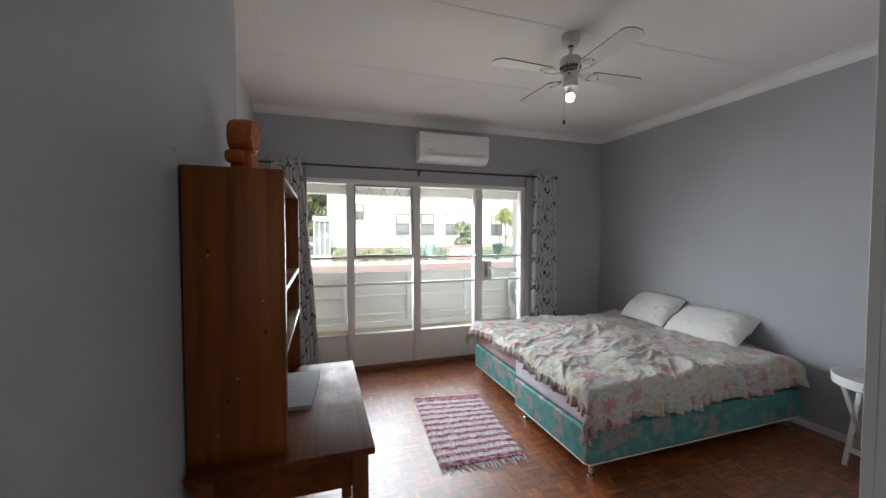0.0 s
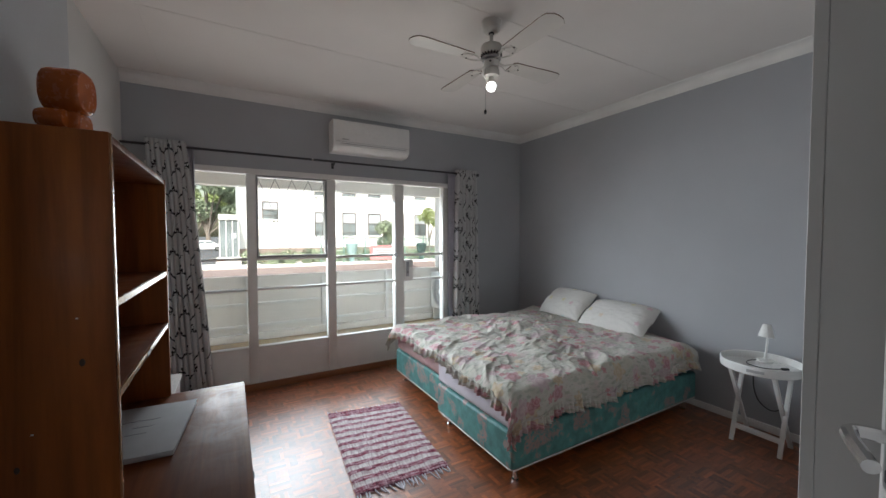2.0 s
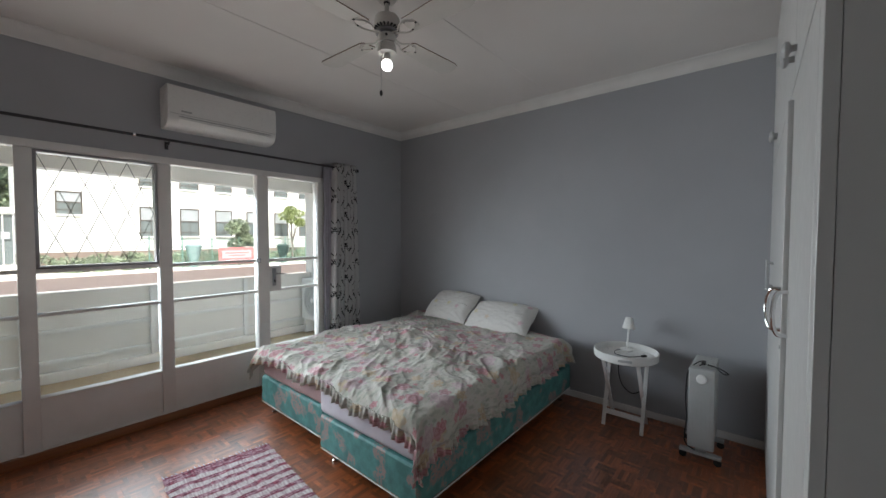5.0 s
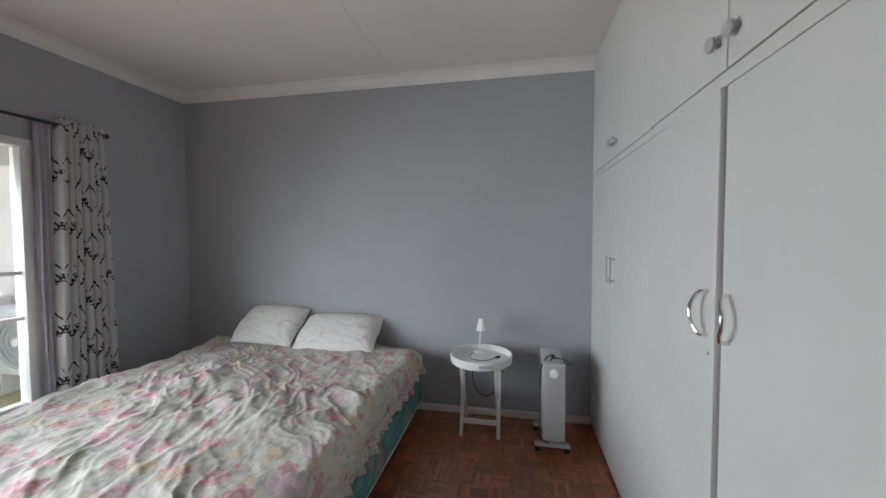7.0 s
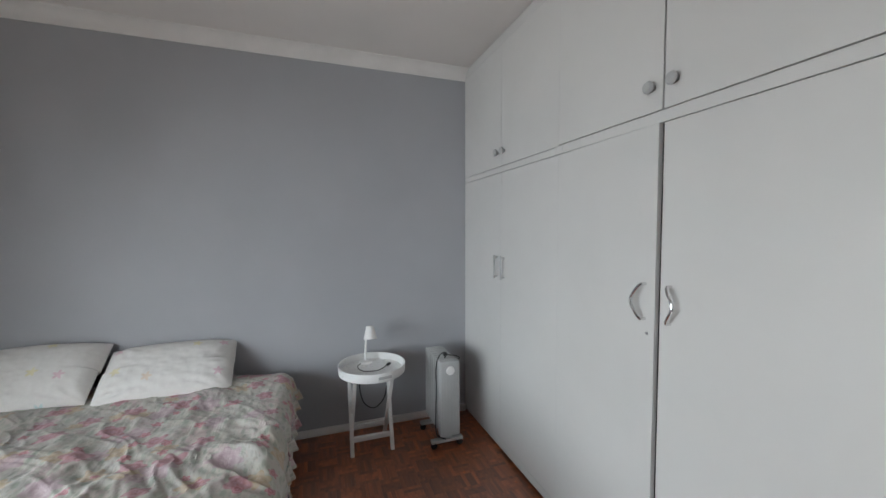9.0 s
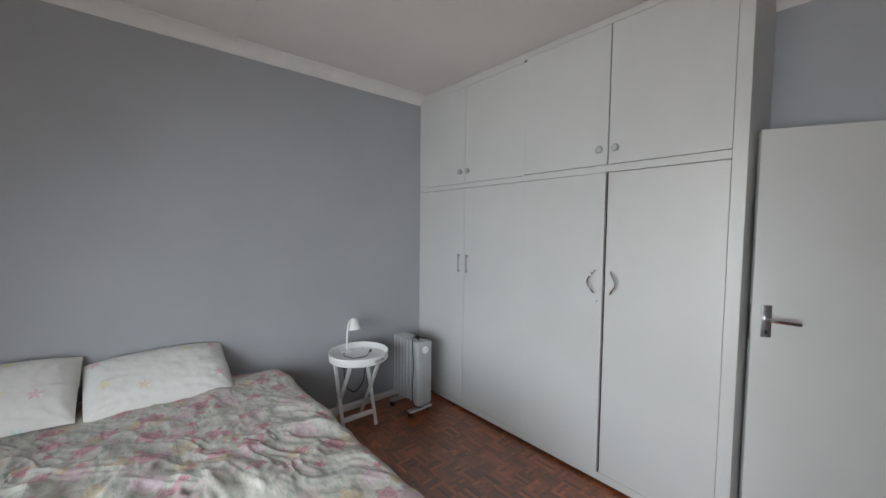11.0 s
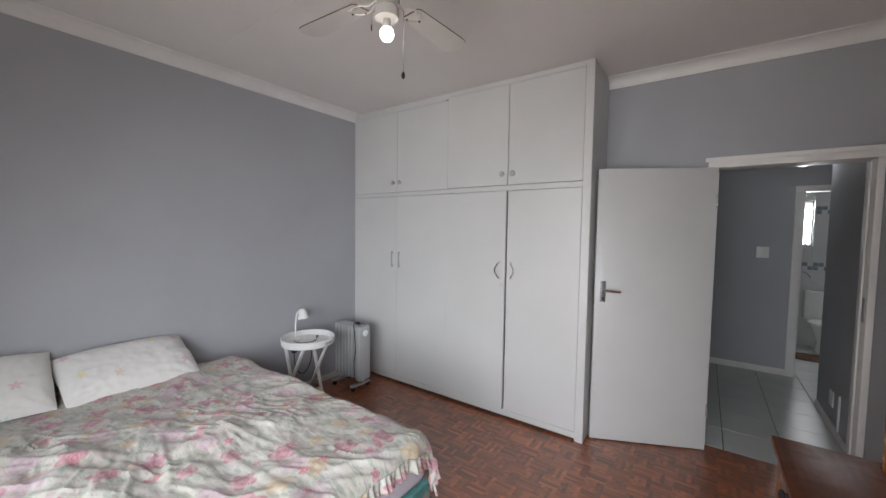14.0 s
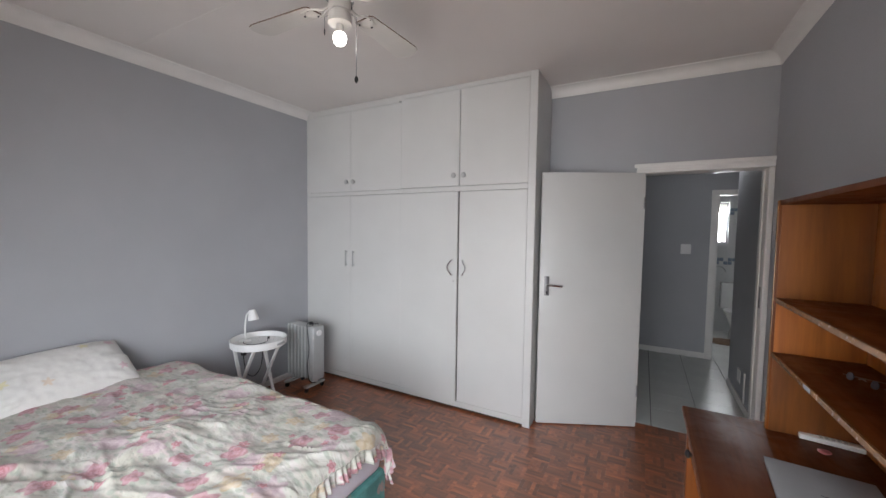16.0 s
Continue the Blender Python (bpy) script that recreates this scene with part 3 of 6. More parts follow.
HINGE, FREE = Vector((0.126, 0.007, 0.008)), Vector((0.838, 0.339, 0.008))
dirn = (FREE - HINGE).normalized()
door_m = Matrix.Translation(HINGE) @ Matrix(((dirn.x, -dirn.y, 0, 0), (dirn.y, dirn.x, 0, 0), (0, 0, 1, 0), (0, 0, 0, 1)))
door = thing("door_1", HINGE, "plain white painted flush door standing open", "door")
door["kind"] = "structure"
DL = 0.79
part("leaf", moved(bm_box(0, -0.04, 0, DL, 0, 2.03, 0.003), door_m), M["white"], door)
part("handle_plate", moved(bm_box(DL - 0.075, 0, 1.05, DL - 0.035, 0.006, 1.205, 0.003), door_m), M["steel"], door)
part("door_handle", moved(bm_tube(bezier([(DL - 0.055, 0.004, 1.14), (DL - 0.055, 0.045, 1.14), (DL - 0.085, 0.055, 1.139), (DL - 0.165, 0.052, 1.133)], 8), [0.011] * 25), door_m), M["chrome"], door, "chrome lever handle")
part("keyhole", moved(bm_box(DL - 0.06, 0.006, 1.065, DL - 0.05, 0.008, 1.085, 0.001), door_m), M["black"], door)
part("latch_plate", moved(bm_box(DL, -0.032, 1.03, DL + 0.002, -0.008, 1.2, 0.0005), door_m), M["steel"], door)
for z in (0.25, 1.75):
    part("hinge", moved(bm_lathe([(0.007, z), (0.007, z + 0.09)], (0.0, 0.006, 0), 10), door_m), M["steel"], door)

XH = -0.715
setting("hall_floor", boxes((-2.2, -4.2, -0.12, 2.2, -0.095, -0.012)), M["grout"], "grout bed under white tiles", "floor")
setting("hall_wall_west", boxes((XH - 0.15, -1.48, 0, XH, -0.17, 2.7)), M["wall"], "grey painted hall wall", "wall")
setting("hall_wall_back", boxes((-0.63, -2.41, 0, 2.2, -2.29, 2.7), (-2.2, -2.41, 0, -1.42, -2.29, 2.7), (-1.42, -2.41, 2.05, -0.63, -2.29, 2.7)), M["wall"], "dark grey painted hall wall", "wall")
setting("hall_wall_east", boxes((2.2, -2.41, 0, 2.3, -0.17, 2.7)), M["wall"], "grey painted hall wall", "wall")
setting("hall_wall_far", boxes((-2.3, -4.2, 0, -2.2, -0.17, 2.7), (-2.2, -0.17, 0, XW - 0.2, -0.1, 2.7)), M["wall"], "grey painted hall wall", "wall")
setting("hall_ceiling", boxes((-2.2, -2.29, 2.34, 2.2, -0.175, 2.40), (-2.3, -4.2, 2.7, 2.3, -0.17, 2.78)), M["ceiling"], "white hall ceiling", "ceiling")
setting("baseboard_hall", boxes((XH, -1.48, 0, XH + 0.012, -0.19, 0.07), (-0.60, -2.29, 0, 2.2, -2.278, 0.07), bevel=0.003), M["trim"], "white hall skirting", "skirting")
bf = thing("bathroom_door_frame", (-1.0, -2.3, 0), "white painted bathroom door frame", "door frame")
bf["kind"] = "structure"
for x0, x1 in ((-0.68, -0.60), (-1.45, -1.37)):
    part("jamb", boxes((x0, -2.43, 0, x1, -2.27, 2.04), bevel=0.005), M["trim"], bf)
part("head", boxes((-1.45, -2.43, 2.04, -0.60, -2.27, 2.10), bevel=0.005), M["trim"], bf)
setting("bathroom_wall_back", boxes((-2.2, -4.12, 0, -1.05, -4.0, 2.7), (-0.86, -4.12, 0, 0.3, -4.0, 2.7), (-1.05, -4.12, 0, -0.86, -4.0, 1.42), (-1.05, -4.12, 2.06, -0.86, -4.0, 2.7)), M["walltile"], "white tiled bathroom wall", "wall")
setting("bathroom_wall_east", boxes((0.2, -4.0, 0, 0.3, -2.41, 2.7)), M["walltile"], "white tiled bathroom wall", "wall")

# ---- outside ground ----
setting("ground", boxes((-500, -500, -1.2, 500, 900, -0.62)), M["asphalt"], "grey asphalt ground", "ground")

# ---- beds ----
def bed_base(name_y0, y1, x0):
    y0 = name_y0
    b = thing("bed", (x0, y0, 0), "single bed base in teal damask with white piping, on chrome feet", "bed", "beds pushed together")
    base = bm_box(x0, y0, 0.105, 3.27, y1, 0.325, 0.028, 3)
    part("base", base, M["damask"], b)
    for z in (0.112,):
        part("piping", bm_tube([(x0 + 0.004, y0 + 0.02, z), (x0 + 0.02, y0 - 0.002, z), (3.25, y0 - 0.002, z)], 0.0035, 6), M["trim"], b)
    part("piping", bm_tube([(x0 - 0.001, y0 + 0.02, 0.112), (x0 - 0.001, y1 - 0.02, 0.112)], 0.0035, 6), M["trim"], b)
    for x in (x0 + 0.08, 3.18):
        for y in (y0 + 0.06, y1 - 0.06):
            part("leg", bm_lathe([(0.019, 0), (0.021, 0.012), (0.014, 0.016), (0.014, 0.095), (0.026, 0.1), (0.026, 0.106)], (x, y, 0), 14), M["chrome"], b)
    return b


bed_base(1.79, 2.68, 1.265)
bed_base(2.73, 3.66, 1.33)


def mattress(y0, y1, x0, mat, label):
    bm = bm_box(x0, y0, 0.325, 3.29, y1, 0.50, 0.05, 4)
    return tagged(solid("mattress", bm, mat), label, "mattress", "beds pushed together")


mattress(1.81, 2.70, 1.275, M["linen"], "mattress in a grey-lilac fitted sheet")
mattress(2.71, 3.65, 1.335, M["mauve"], "mattress with a mauve cover")

# duvet: top with soft heaps and creases, drooping over foot and sides
DX0, DX1, DY0, DY1 = 1.17, 3.30, 1.735, 3.70


def fbm(x, y, s, o=4):
    return noise.fractal(Vector((x * s, y * s, 0.37)), 0.9, 2.1, o)


def drop_of(over):
    """Outward and downward shift for cloth that runs `over` metres past an edge."""
    if over <= 0:
        return 0.0, 0.0
    r, turn = 0.085, min(over / 0.085, math.pi / 2)
    return r * math.sin(turn), r * (1 - math.cos(turn)) + max(0, over - r * math.pi / 2)


def duvet_point(u, v):
    # flat cloth measures: a along the bed from the foot, c across
    over_s = 0.212 - 0.03 * u + 0.015 * math.sin(u * 19)
    over_n = 0.20
    over_f = 0.075 + 0.09 * (1 - v) ** 4 + 0.05 * v ** 6 + 0.012 * math.sin(v * 23)
    cx0, cx1, cy0, cy1 = 1.345, 3.28, 1.86, 3.60
    a = cx1 - (1 - u) * (cx1 - cx0 + over_f)
    c = cy0 - over_s + v * (cy1 - cy0 + over_s + over_n)
    fo, fd = drop_of(cx0 - a)
    so, sd = drop_of(cy0 - c)
    no, nd_ = drop_of(c - cy1)
    x = max(a, cx0) - fo
    y = min(max(c, cy0), cy1) - so + no
    z = 0.560 - fd - sd - nd_
    # the head's corner sags in a soft roll
    z -= 0.055 * max(0.0, (a - 3.02) / 0.26) ** 2 * max(0.0, 1 - abs(c - 1.80) / 0.45)
    ridge = fbm(a, c, 2.2, 3) * 0.024 + fbm(a + 3, c, 6.0, 3) * 0.009
    mid = math.exp(-((a - 2.15) / 0.50) ** 2 - ((c - 2.75) / 0.55) ** 2)
    ridge += mid * (0.034 + 0.016 * fbm(a, c * 1.4, 7, 2))
    rough_ = 0.30 + 0.70 * min(1, max(0, 0.5 + 1.2 * fbm(a + 9, c - 4, 1.7, 2))) + 0.25 * mid
    # creases run mostly aslant, across the bed towards the foot
    p, q = a * 0.80 + c * 0.60, c * 0.80 - a * 0.60
    wx = 0.22 * fbm(a, c, 2.6, 2)

    def crease(s, k, flat):
        n = fbm((p + wx) * flat + k, q + 0.5 * wx - k, s, 2)
        return 1 / (1 + (n * 7.5) ** 2)

    fold = rough_ * (0.014 * crease(1.9, 1.0, 0.45) + 0.013 * crease(4.2, 5.0, 0.30) + 0.010 * crease(8.0, 2.0, 0.26) + 0.006 * crease(12.0, 7.0, 0.35))
    # tight pulled folds that fan out from the middle towards the foot
    pull = max(0.0, min(1.0, (2.45 - a) / 0.55)) * max(0.0, min(1.0, (c - 1.95) / 0.45))
    fan_ = (c - 2.55) / max(0.25, 2.75 - a)
    wave = math.sin(fan_ * 46 + 3.2 * fbm(a, c, 2.4, 2)) + 0.6 * math.sin(fan_ * 87 + 4.0 * fbm(a + 5, c, 3.0, 2))
    fold += pull * 0.0062 * (max(0.0, wave) ** 1.3) * (0.5 + 0.8 * abs(fbm(a * 0.8, c * 2.0 + 3, 2.5, 2)))
    hang = fd + sd + nd_
    z += (ridge + fold) * (1.0 if hang < 0.02 else max(0.3, 1.0 - hang * 6))
    wob = 0.013 * math.sin(a * 30 + 2 * fbm(a, c, 3)) * min(1, (sd + nd_) * 8) + 0.012 * fbm(a, c, 5) * min(1, sd * 8)
    wof = 0.013 * math.sin(c * 34 + 2 * fbm(a, c, 3)) * min(1, fd * 8)
    return Vector((x - wof, y - wob, max(z, 0.34 if fd > 0.1 and sd < 0.02 else 0.30)))


duvet = thing("duvet", (2.3, 2.7, 0.5), "rumpled cream duvet with rose print and ruffled hem on the beds", "duvet")
top = part("cover", sheet(270, 270, duvet_point, lambda u, v: (u * 2.1, v * 2.2)), M["floral"], duvet)
thick(top, 0.014)


def ruffle(path, n, depth=0.07, uv=(0, 0)):
    """Gathered frill hanging from the points of path(s), s from 0 to 1."""
    def place(u, v):
        p, out = path(u)
        wave = math.sin(u * n * 2 * math.pi + 2.2 * math.sin(u * 31)) * 0.008 + math.sin(u * n * 0.37 * 2 * math.pi + 1.3) * 0.010
        return p + out * (0.004 + wave * (0.25 + v) + 0.010 * v) + Vector((0, 0, -depth * v * (0.92 + 0.05 * math.sin(u * n * 1.1))))
    return sheet(n * 8, 4, place, lambda u, v: (u * 2.1 + uv[0], v * depth * 1.4 + uv[1]))


south = ruffle(lambda s: (duvet_point(s, 0.0) + Vector((0, 0, 0.012)), Vector((0, -1, 0))), 66)
thick(part("ruffle", south, M["floral"], duvet, "gathered printed ruffle"), 0.004)
foot = ruffle(lambda s: (duvet_point(0.0, s) + Vector((0, 0, 0.012)), Vector((-1, 0, 0))), 62, 0.072)
thick(part("ruffle", foot, M["floral"], duvet, "gathered printed ruffle"), 0.004)


def pillow(centre, yaw, tilt, w, d, label, seed):
    """Soft pillow leaning on the wall, w across the bed, with pulled corners and creases."""
    m = Matrix.Translation(centre) @ Matrix.Rotation(radians(yaw), 4, 'Z') @ Matrix.Rotation(radians(tilt), 4, 'Y')
    bm = bmesh.new()
    lay = bm.loops.layers.uv.verify()
    n = 44
    for side in (1, -1):
        g = []
        for i in range(n + 1):
            row = []
            for j in range(n + 1):
                a, b = 2 * i / n - 1, 2 * j / n - 1
                pinch = 1 - 0.065 * (1 - b * b) * abs(a) ** 3 + 0.02 * fbm(b * 2, seed, 2.0, 2) * abs(a) ** 4
                pin2 = 1 - 0.07 * (1 - a * a) * abs(b) ** 3 + 0.02 * fbm(a * 2, seed + 5, 2.0, 2) * abs(b) ** 4
                h = 0.068 * (max(0, (1 - abs(a) ** 2.6) * (1 - b ** 6))) ** 0.66
                calm = (1 - a ** 8) * (1 - b ** 8)
                h += 0.005 * fbm(a * 1.3 + side, b * 1.3 + seed, 2.2) * calm
                ray = math.atan2(1.05 - abs(b), 1.05 - abs(a))
                near = max(0.0, 1 - math.hypot(1 - abs(a), 1 - abs(b)) / 0.9)
                h += 0.008 * near * math.sin(ray * 17 + 3 * fbm(a, b + seed, 2)) * calm
                h += 0.004 * max(0.0, 1 - abs(fbm(a * 0.9, b * 2.4 + seed, 2.6, 2)) * 3.5) * calm
                sag = -0.035 * abs(b) ** 3 * (0.4 + 0.6 * (a > 0))
                row.append(bm.verts.new(m @ Vector((a * d / 2 * pin2, b * w / 2 * pinch, side * h + sag))))
            g.append(row)
        for i in range(n):
            for j in range(n):
                q = ((i, j), (i + 1, j), (i + 1, j + 1), (i, j + 1))
                q = q if side == 1 else q[::-1]
                f = bm.faces.new([g[p][r] for p, r in q])
                for l, (p, r) in zip(f.loops, q):
                    l[lay].uv = (p / n * d + seed * 1.7, r / n * w + seed * 0.6)
    bmesh.ops.remove_doubles(bm, verts=bm.verts, dist=0.0008)
    return tagged(solid("pillow", bm, M["pillow"]), label, "pillow", "pillows on the bed")


pillow((3.165, 2.475, 0.682), 3, -36, 0.68, 0.39, "white cotton pillow with small pastel star flowers, leaning on the wall", 1.3)
pillow((3.185, 3.13, 0.715), -4, -43, 0.60, 0.39, "white pillow in a creased pastel-flowered case, leaning on the wall", 4.1)

# ---- built-in wardrobe ----
WY = 0.45
wd = thing("wardrobe", (2.1, 0.2, 0), "built-in white painted wardrobe to the ceiling with overhead cupboards", "wardrobe")
part("carcass", boxes((0.868, YS + 0.002, 0.0, 0.905, WY - 0.022, H - 0.003), (0.906, YS + 0.002, 0.05, XE - 0.002, WY - 0.065, H - 0.003)), M["white"], wd)
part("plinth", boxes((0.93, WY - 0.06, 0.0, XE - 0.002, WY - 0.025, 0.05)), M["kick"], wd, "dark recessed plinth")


def wpanel(name, x0, x1, z0, z1, y=WY, label="", parent=None, mat="white"):
    return part(name, bm_box(x0, y - 0.022, z0, x1, y, z1, 0.0012, 1), M[mat], parent or wd, label)


wpanel("stile", 0.868, 0.927, 0.0, H - 0.003, WY + 0.001)
wpanel("rail", 0.928, 2.089, 1.903, 1.945)
wpanel("rail", 2.146, XE - 0.003, 1.903, 1.940)
wpanel("top_rail", 0.928, 2.089, 2.757, H - 0.003)
wpanel("top_rail", 2.146, XE - 0.003, 2.735, H - 0.003)
wpanel("bottom_rail", 0.928, 2.089, 0.022, 0.070)
wpanel("bottom_rail", 2.146, XE - 0.003, 0.022, 0.070)
for z0, z1 in ((0.022, 0.070), (1.903, 1.9425), (2.745, H - 0.003)):
    wpanel("filler", 2.0895, 2.1455, z0, z1)
# near-black sheet added behind the doors, painting the shade in their gaps
part("gap_shade_sheet", boxes((0.907, WY - 0.034, 0.052, XE - 0.003, WY - 0.026, H - 0.006)), M["dark"], wd)
cols = ((0.9285, 1.513, 1), (1.523, 2.1170, -1), (2.1172, 2.7275, 2), (2.7295, XE - 0.002, -2))
for x0, x1, hand in cols:
    zt = 2.754 if abs(hand) == 1 else 2.732
    zb = 1.949 if abs(hand) == 1 else 1.943
    lo = wpanel("door", x0, x1, 0.073, 1.899, WY + 0.0015, "door standing slightly ajar" if hand == -1 else "")
    ajar = Matrix.Translation((x1, WY - 0.02, 0)) @ Matrix.Rotation(radians(-1.3 if hand == -1 else 0.0), 4, 'Z') @ Matrix.Translation((-x1, 0.02 - WY, 0))
    lo.data.transform(ajar)
    up = wpanel("cupboard_door", x0, 1.5165 if x1 == 1.513 else x1, zb, zt, WY + 0.0015)
    inner = x1 - 0.042 if hand > 0 else x0 + 0.042
    part("knob", moved(bm_lathe([(0.010, 0), (0.010, 0.014), (0.021, 0.02), (0.023, 0.028), (0.017, 0.035), (0.004, 0.037)], seg=18), Matrix.Translation((inner, WY, 2.036)) @ Matrix.Rotation(radians(-90), 4, 'X')), M["heater"], up, "pale grey round knob")
    if abs(hand) == 1:
        xh, s = (1.441, -1) if hand > 0 else (1.594, 1)
        pts = [(xh - s * 0.030, WY + 0.002, 1.316), (xh - s * 0.027, WY + 0.024, 1.314), (xh - s * 0.014, WY + 0.034, 1.292), (xh + s * 0.001, WY + 0.037, 1.268), (xh + s * 0.004, WY + 0.038, 1.250), (xh + s * 0.001, WY + 0.037, 1.232), (xh - s * 0.014, WY + 0.034, 1.208), (xh - s * 0.027, WY + 0.024, 1.186), (xh - s * 0.030, WY + 0.002, 1.184)]
        part("handle", moved(bm_tube(bezier(pts, 5), 0.0062, 10), ajar), M["chrome"], lo, "bent chrome handle")
    else:
        xh = 2.683 if hand > 0 else 2.777
        part("handle", bm_tube([(xh, WY + 0.028, 1.19), (xh, WY + 0.028, 1.35)], 0.006, 8), M["heater"], lo, "grey bar handle")
        for z in (1.205, 1.335):
            part("handle_post", bm_tube([(xh, WY, z), (xh, WY + 0.028, z)], 0.005, 8), M["heater"], lo)
part("keyhole", moved(bm_lathe([(0.006, 0), (0.006, 0.003)], seg=12), Matrix.Translation((1.555, WY + 0.0135, 1.13)) @ Matrix.Rotation(radians(-90), 4, 'X')), M["steel"], wd)

# ---- desk with hutch ----
TY0, TY1, TX1, TZ = 1.262, 2.212, -0.068, 0.762
desk = thing("desk", (-0.35, 1.74, 0), "stained pine writing desk with two drawers", "desk")
part("tabletop", bm_box(XW + 0.012, TY0, TZ - 0.026, TX1, TY1, TZ, 0.006), M["desk_y"], desk)
for x in (XW + 0.03, TX1 - 0.075):
    for y in (TY0 + 0.03, TY1 - 0.085):
        part("leg", bm_box(x, y, 0, x + 0.055, y + 0.055, TZ - 0.026, 0.004), M["desk"], desk)
for y in (TY0 + 0.04, TY1 - 0.06):
    part("apron", bm_box(XW + 0.085, y, TZ - 0.15, TX1 - 0.075, y + 0.02, TZ - 0.026, 0.002), M["desk_y"], desk)
part("apron", bm_box(XW + 0.035, TY0 + 0.085, TZ - 0.15, XW + 0.055, TY1 - 0.085, TZ - 0.026, 0.002), M["desk_y"], desk)
ym = (TY0 + TY1) / 2
for y0, y1 in ((TY0 + 0.088, ym - 0.008), (ym + 0.008, TY1 - 0.088)):
    dr = part("drawer", bm_box(TX1 - 0.20, y0, TZ - 0.145, TX1 - 0.022, y1, TZ - 0.032, 0.003), M["pine"], desk, "honey-orange drawer front")
    part("knob", moved(bm_lathe([(0.008, 0), (0.008, 0.01), (0.016, 0.016), (0.017, 0.024), (0.008, 0.03)], seg=14), Matrix.Translation((TX1 - 0.022, (y0 + y1) / 2, TZ - 0.088)) @ Matrix.Rotation(radians(90), 4, 'Y')), M["black"], dr, "dark round knob")

HX0, HX1, HY0, HY1, HZ = XW + 0.006, -0.357, 1.322, 2.205, 1.716
hutch = thing("bookshelf", (-0.5, 1.76, TZ), "stained pine open bookshelf standing on the desk", "bookshelf")
part("side_panel", bm_box(HX0, HY0, TZ, HX1, HY0 + 0.02, HZ, 0.003), M["desk"], hutch)
part("side_panel", bm_box(HX0, HY1 - 0.02, TZ, HX1, HY1, HZ, 0.003), M["desk"], hutch)
# thin added boards: the side panel's stain again, brighter to paint in the light
for z0, z1 in ((TZ + 0.001, 1.071), (1.093, 1.297), (1.319, HZ - 0.021)):
    part("side_lining", bm_box(HX0 + 0.013, HY0 + 0.0202, z0, HX1 - 0.008, HY0 + 0.0235, z1, 0.0008, 1), M["pine"], hutch, "honey pine board, its stain toned as if lit")
part("top", bm_box(HX0, HY0 + 0.0205, HZ - 0.02, HX1 - 0.002, HY1 - 0.0205, HZ - 0.001, 0.002), M["desk_y"], hutch)
nb = 7
for k in range(nb):
    y0 = HY0 + 0.021 + k * (HY1 - HY0 - 0.042) / nb
    part("back_board", bm_box(HX0 + 0.001, y0, TZ + 0.002, HX0 + 0.012, y0 + (HY1 - HY0 - 0.042) / nb - 0.0015, HZ - 0.021, 0.0015), M["pine"], hutch, "honey pine board, its stain toned as if lit")
for z in (1.092, 1.318):
    part("shelf", bm_box(HX0 + 0.013, HY0 + 0.024, z - 0.02, HX1 - 0.006, HY1 - 0.0205, z, 0.002), M["desk_y"], hutch)
    part("shelf_edge", bm_box(HX1 - 0.0055, HY0 + 0.021, z - 0.019, HX1 - 0.001, HY1 - 0.021, z - 0.001, 0.001), M["desk_end"], hutch, "worn pale shelf edge")
part("front_edge", bm_box(HX1 + 0.0002, HY0 + 0.002, TZ + 0.002, HX1 + 0.003, HY0 + 0.018, HZ - 0.002, 0.001), M["desk_end"], hutch, "worn pale edge")

rs = random.Random(21)
for k in range(4):
    x, z = rs.uniform(HX0 + 0.03, HX1 - 0.02), rs.uniform(0.85, HZ - 0.02)
    r = rs.uniform(0.0014, 0.0026)
    part("paint_speck", bm_box(x - r, HY0 - 0.0008, z - r * 0.7, x + r, HY0 - 0.0001, z + r * 0.7), M["trim"], hutch, "white paint speck")
for x, z, r in ((HX0 + 0.07, 1.45, 0.006), (HX1 - 0.06, 1.18, 0.007), (HX0 + 0.12, 0.96, 0.006)):
    part("knot", moved(bm_lathe([(r, 0), (r * 0.6, 0.0009), (0.001, 0.0009)], seg=14), Matrix.Translation((x, HY0, z)) @ Matrix.Rotation(radians(90), 4, 'X') @ Matrix.Diagonal((0.8, 1.3, 1, 1))), M["kick"], hutch, "dark pine knot")

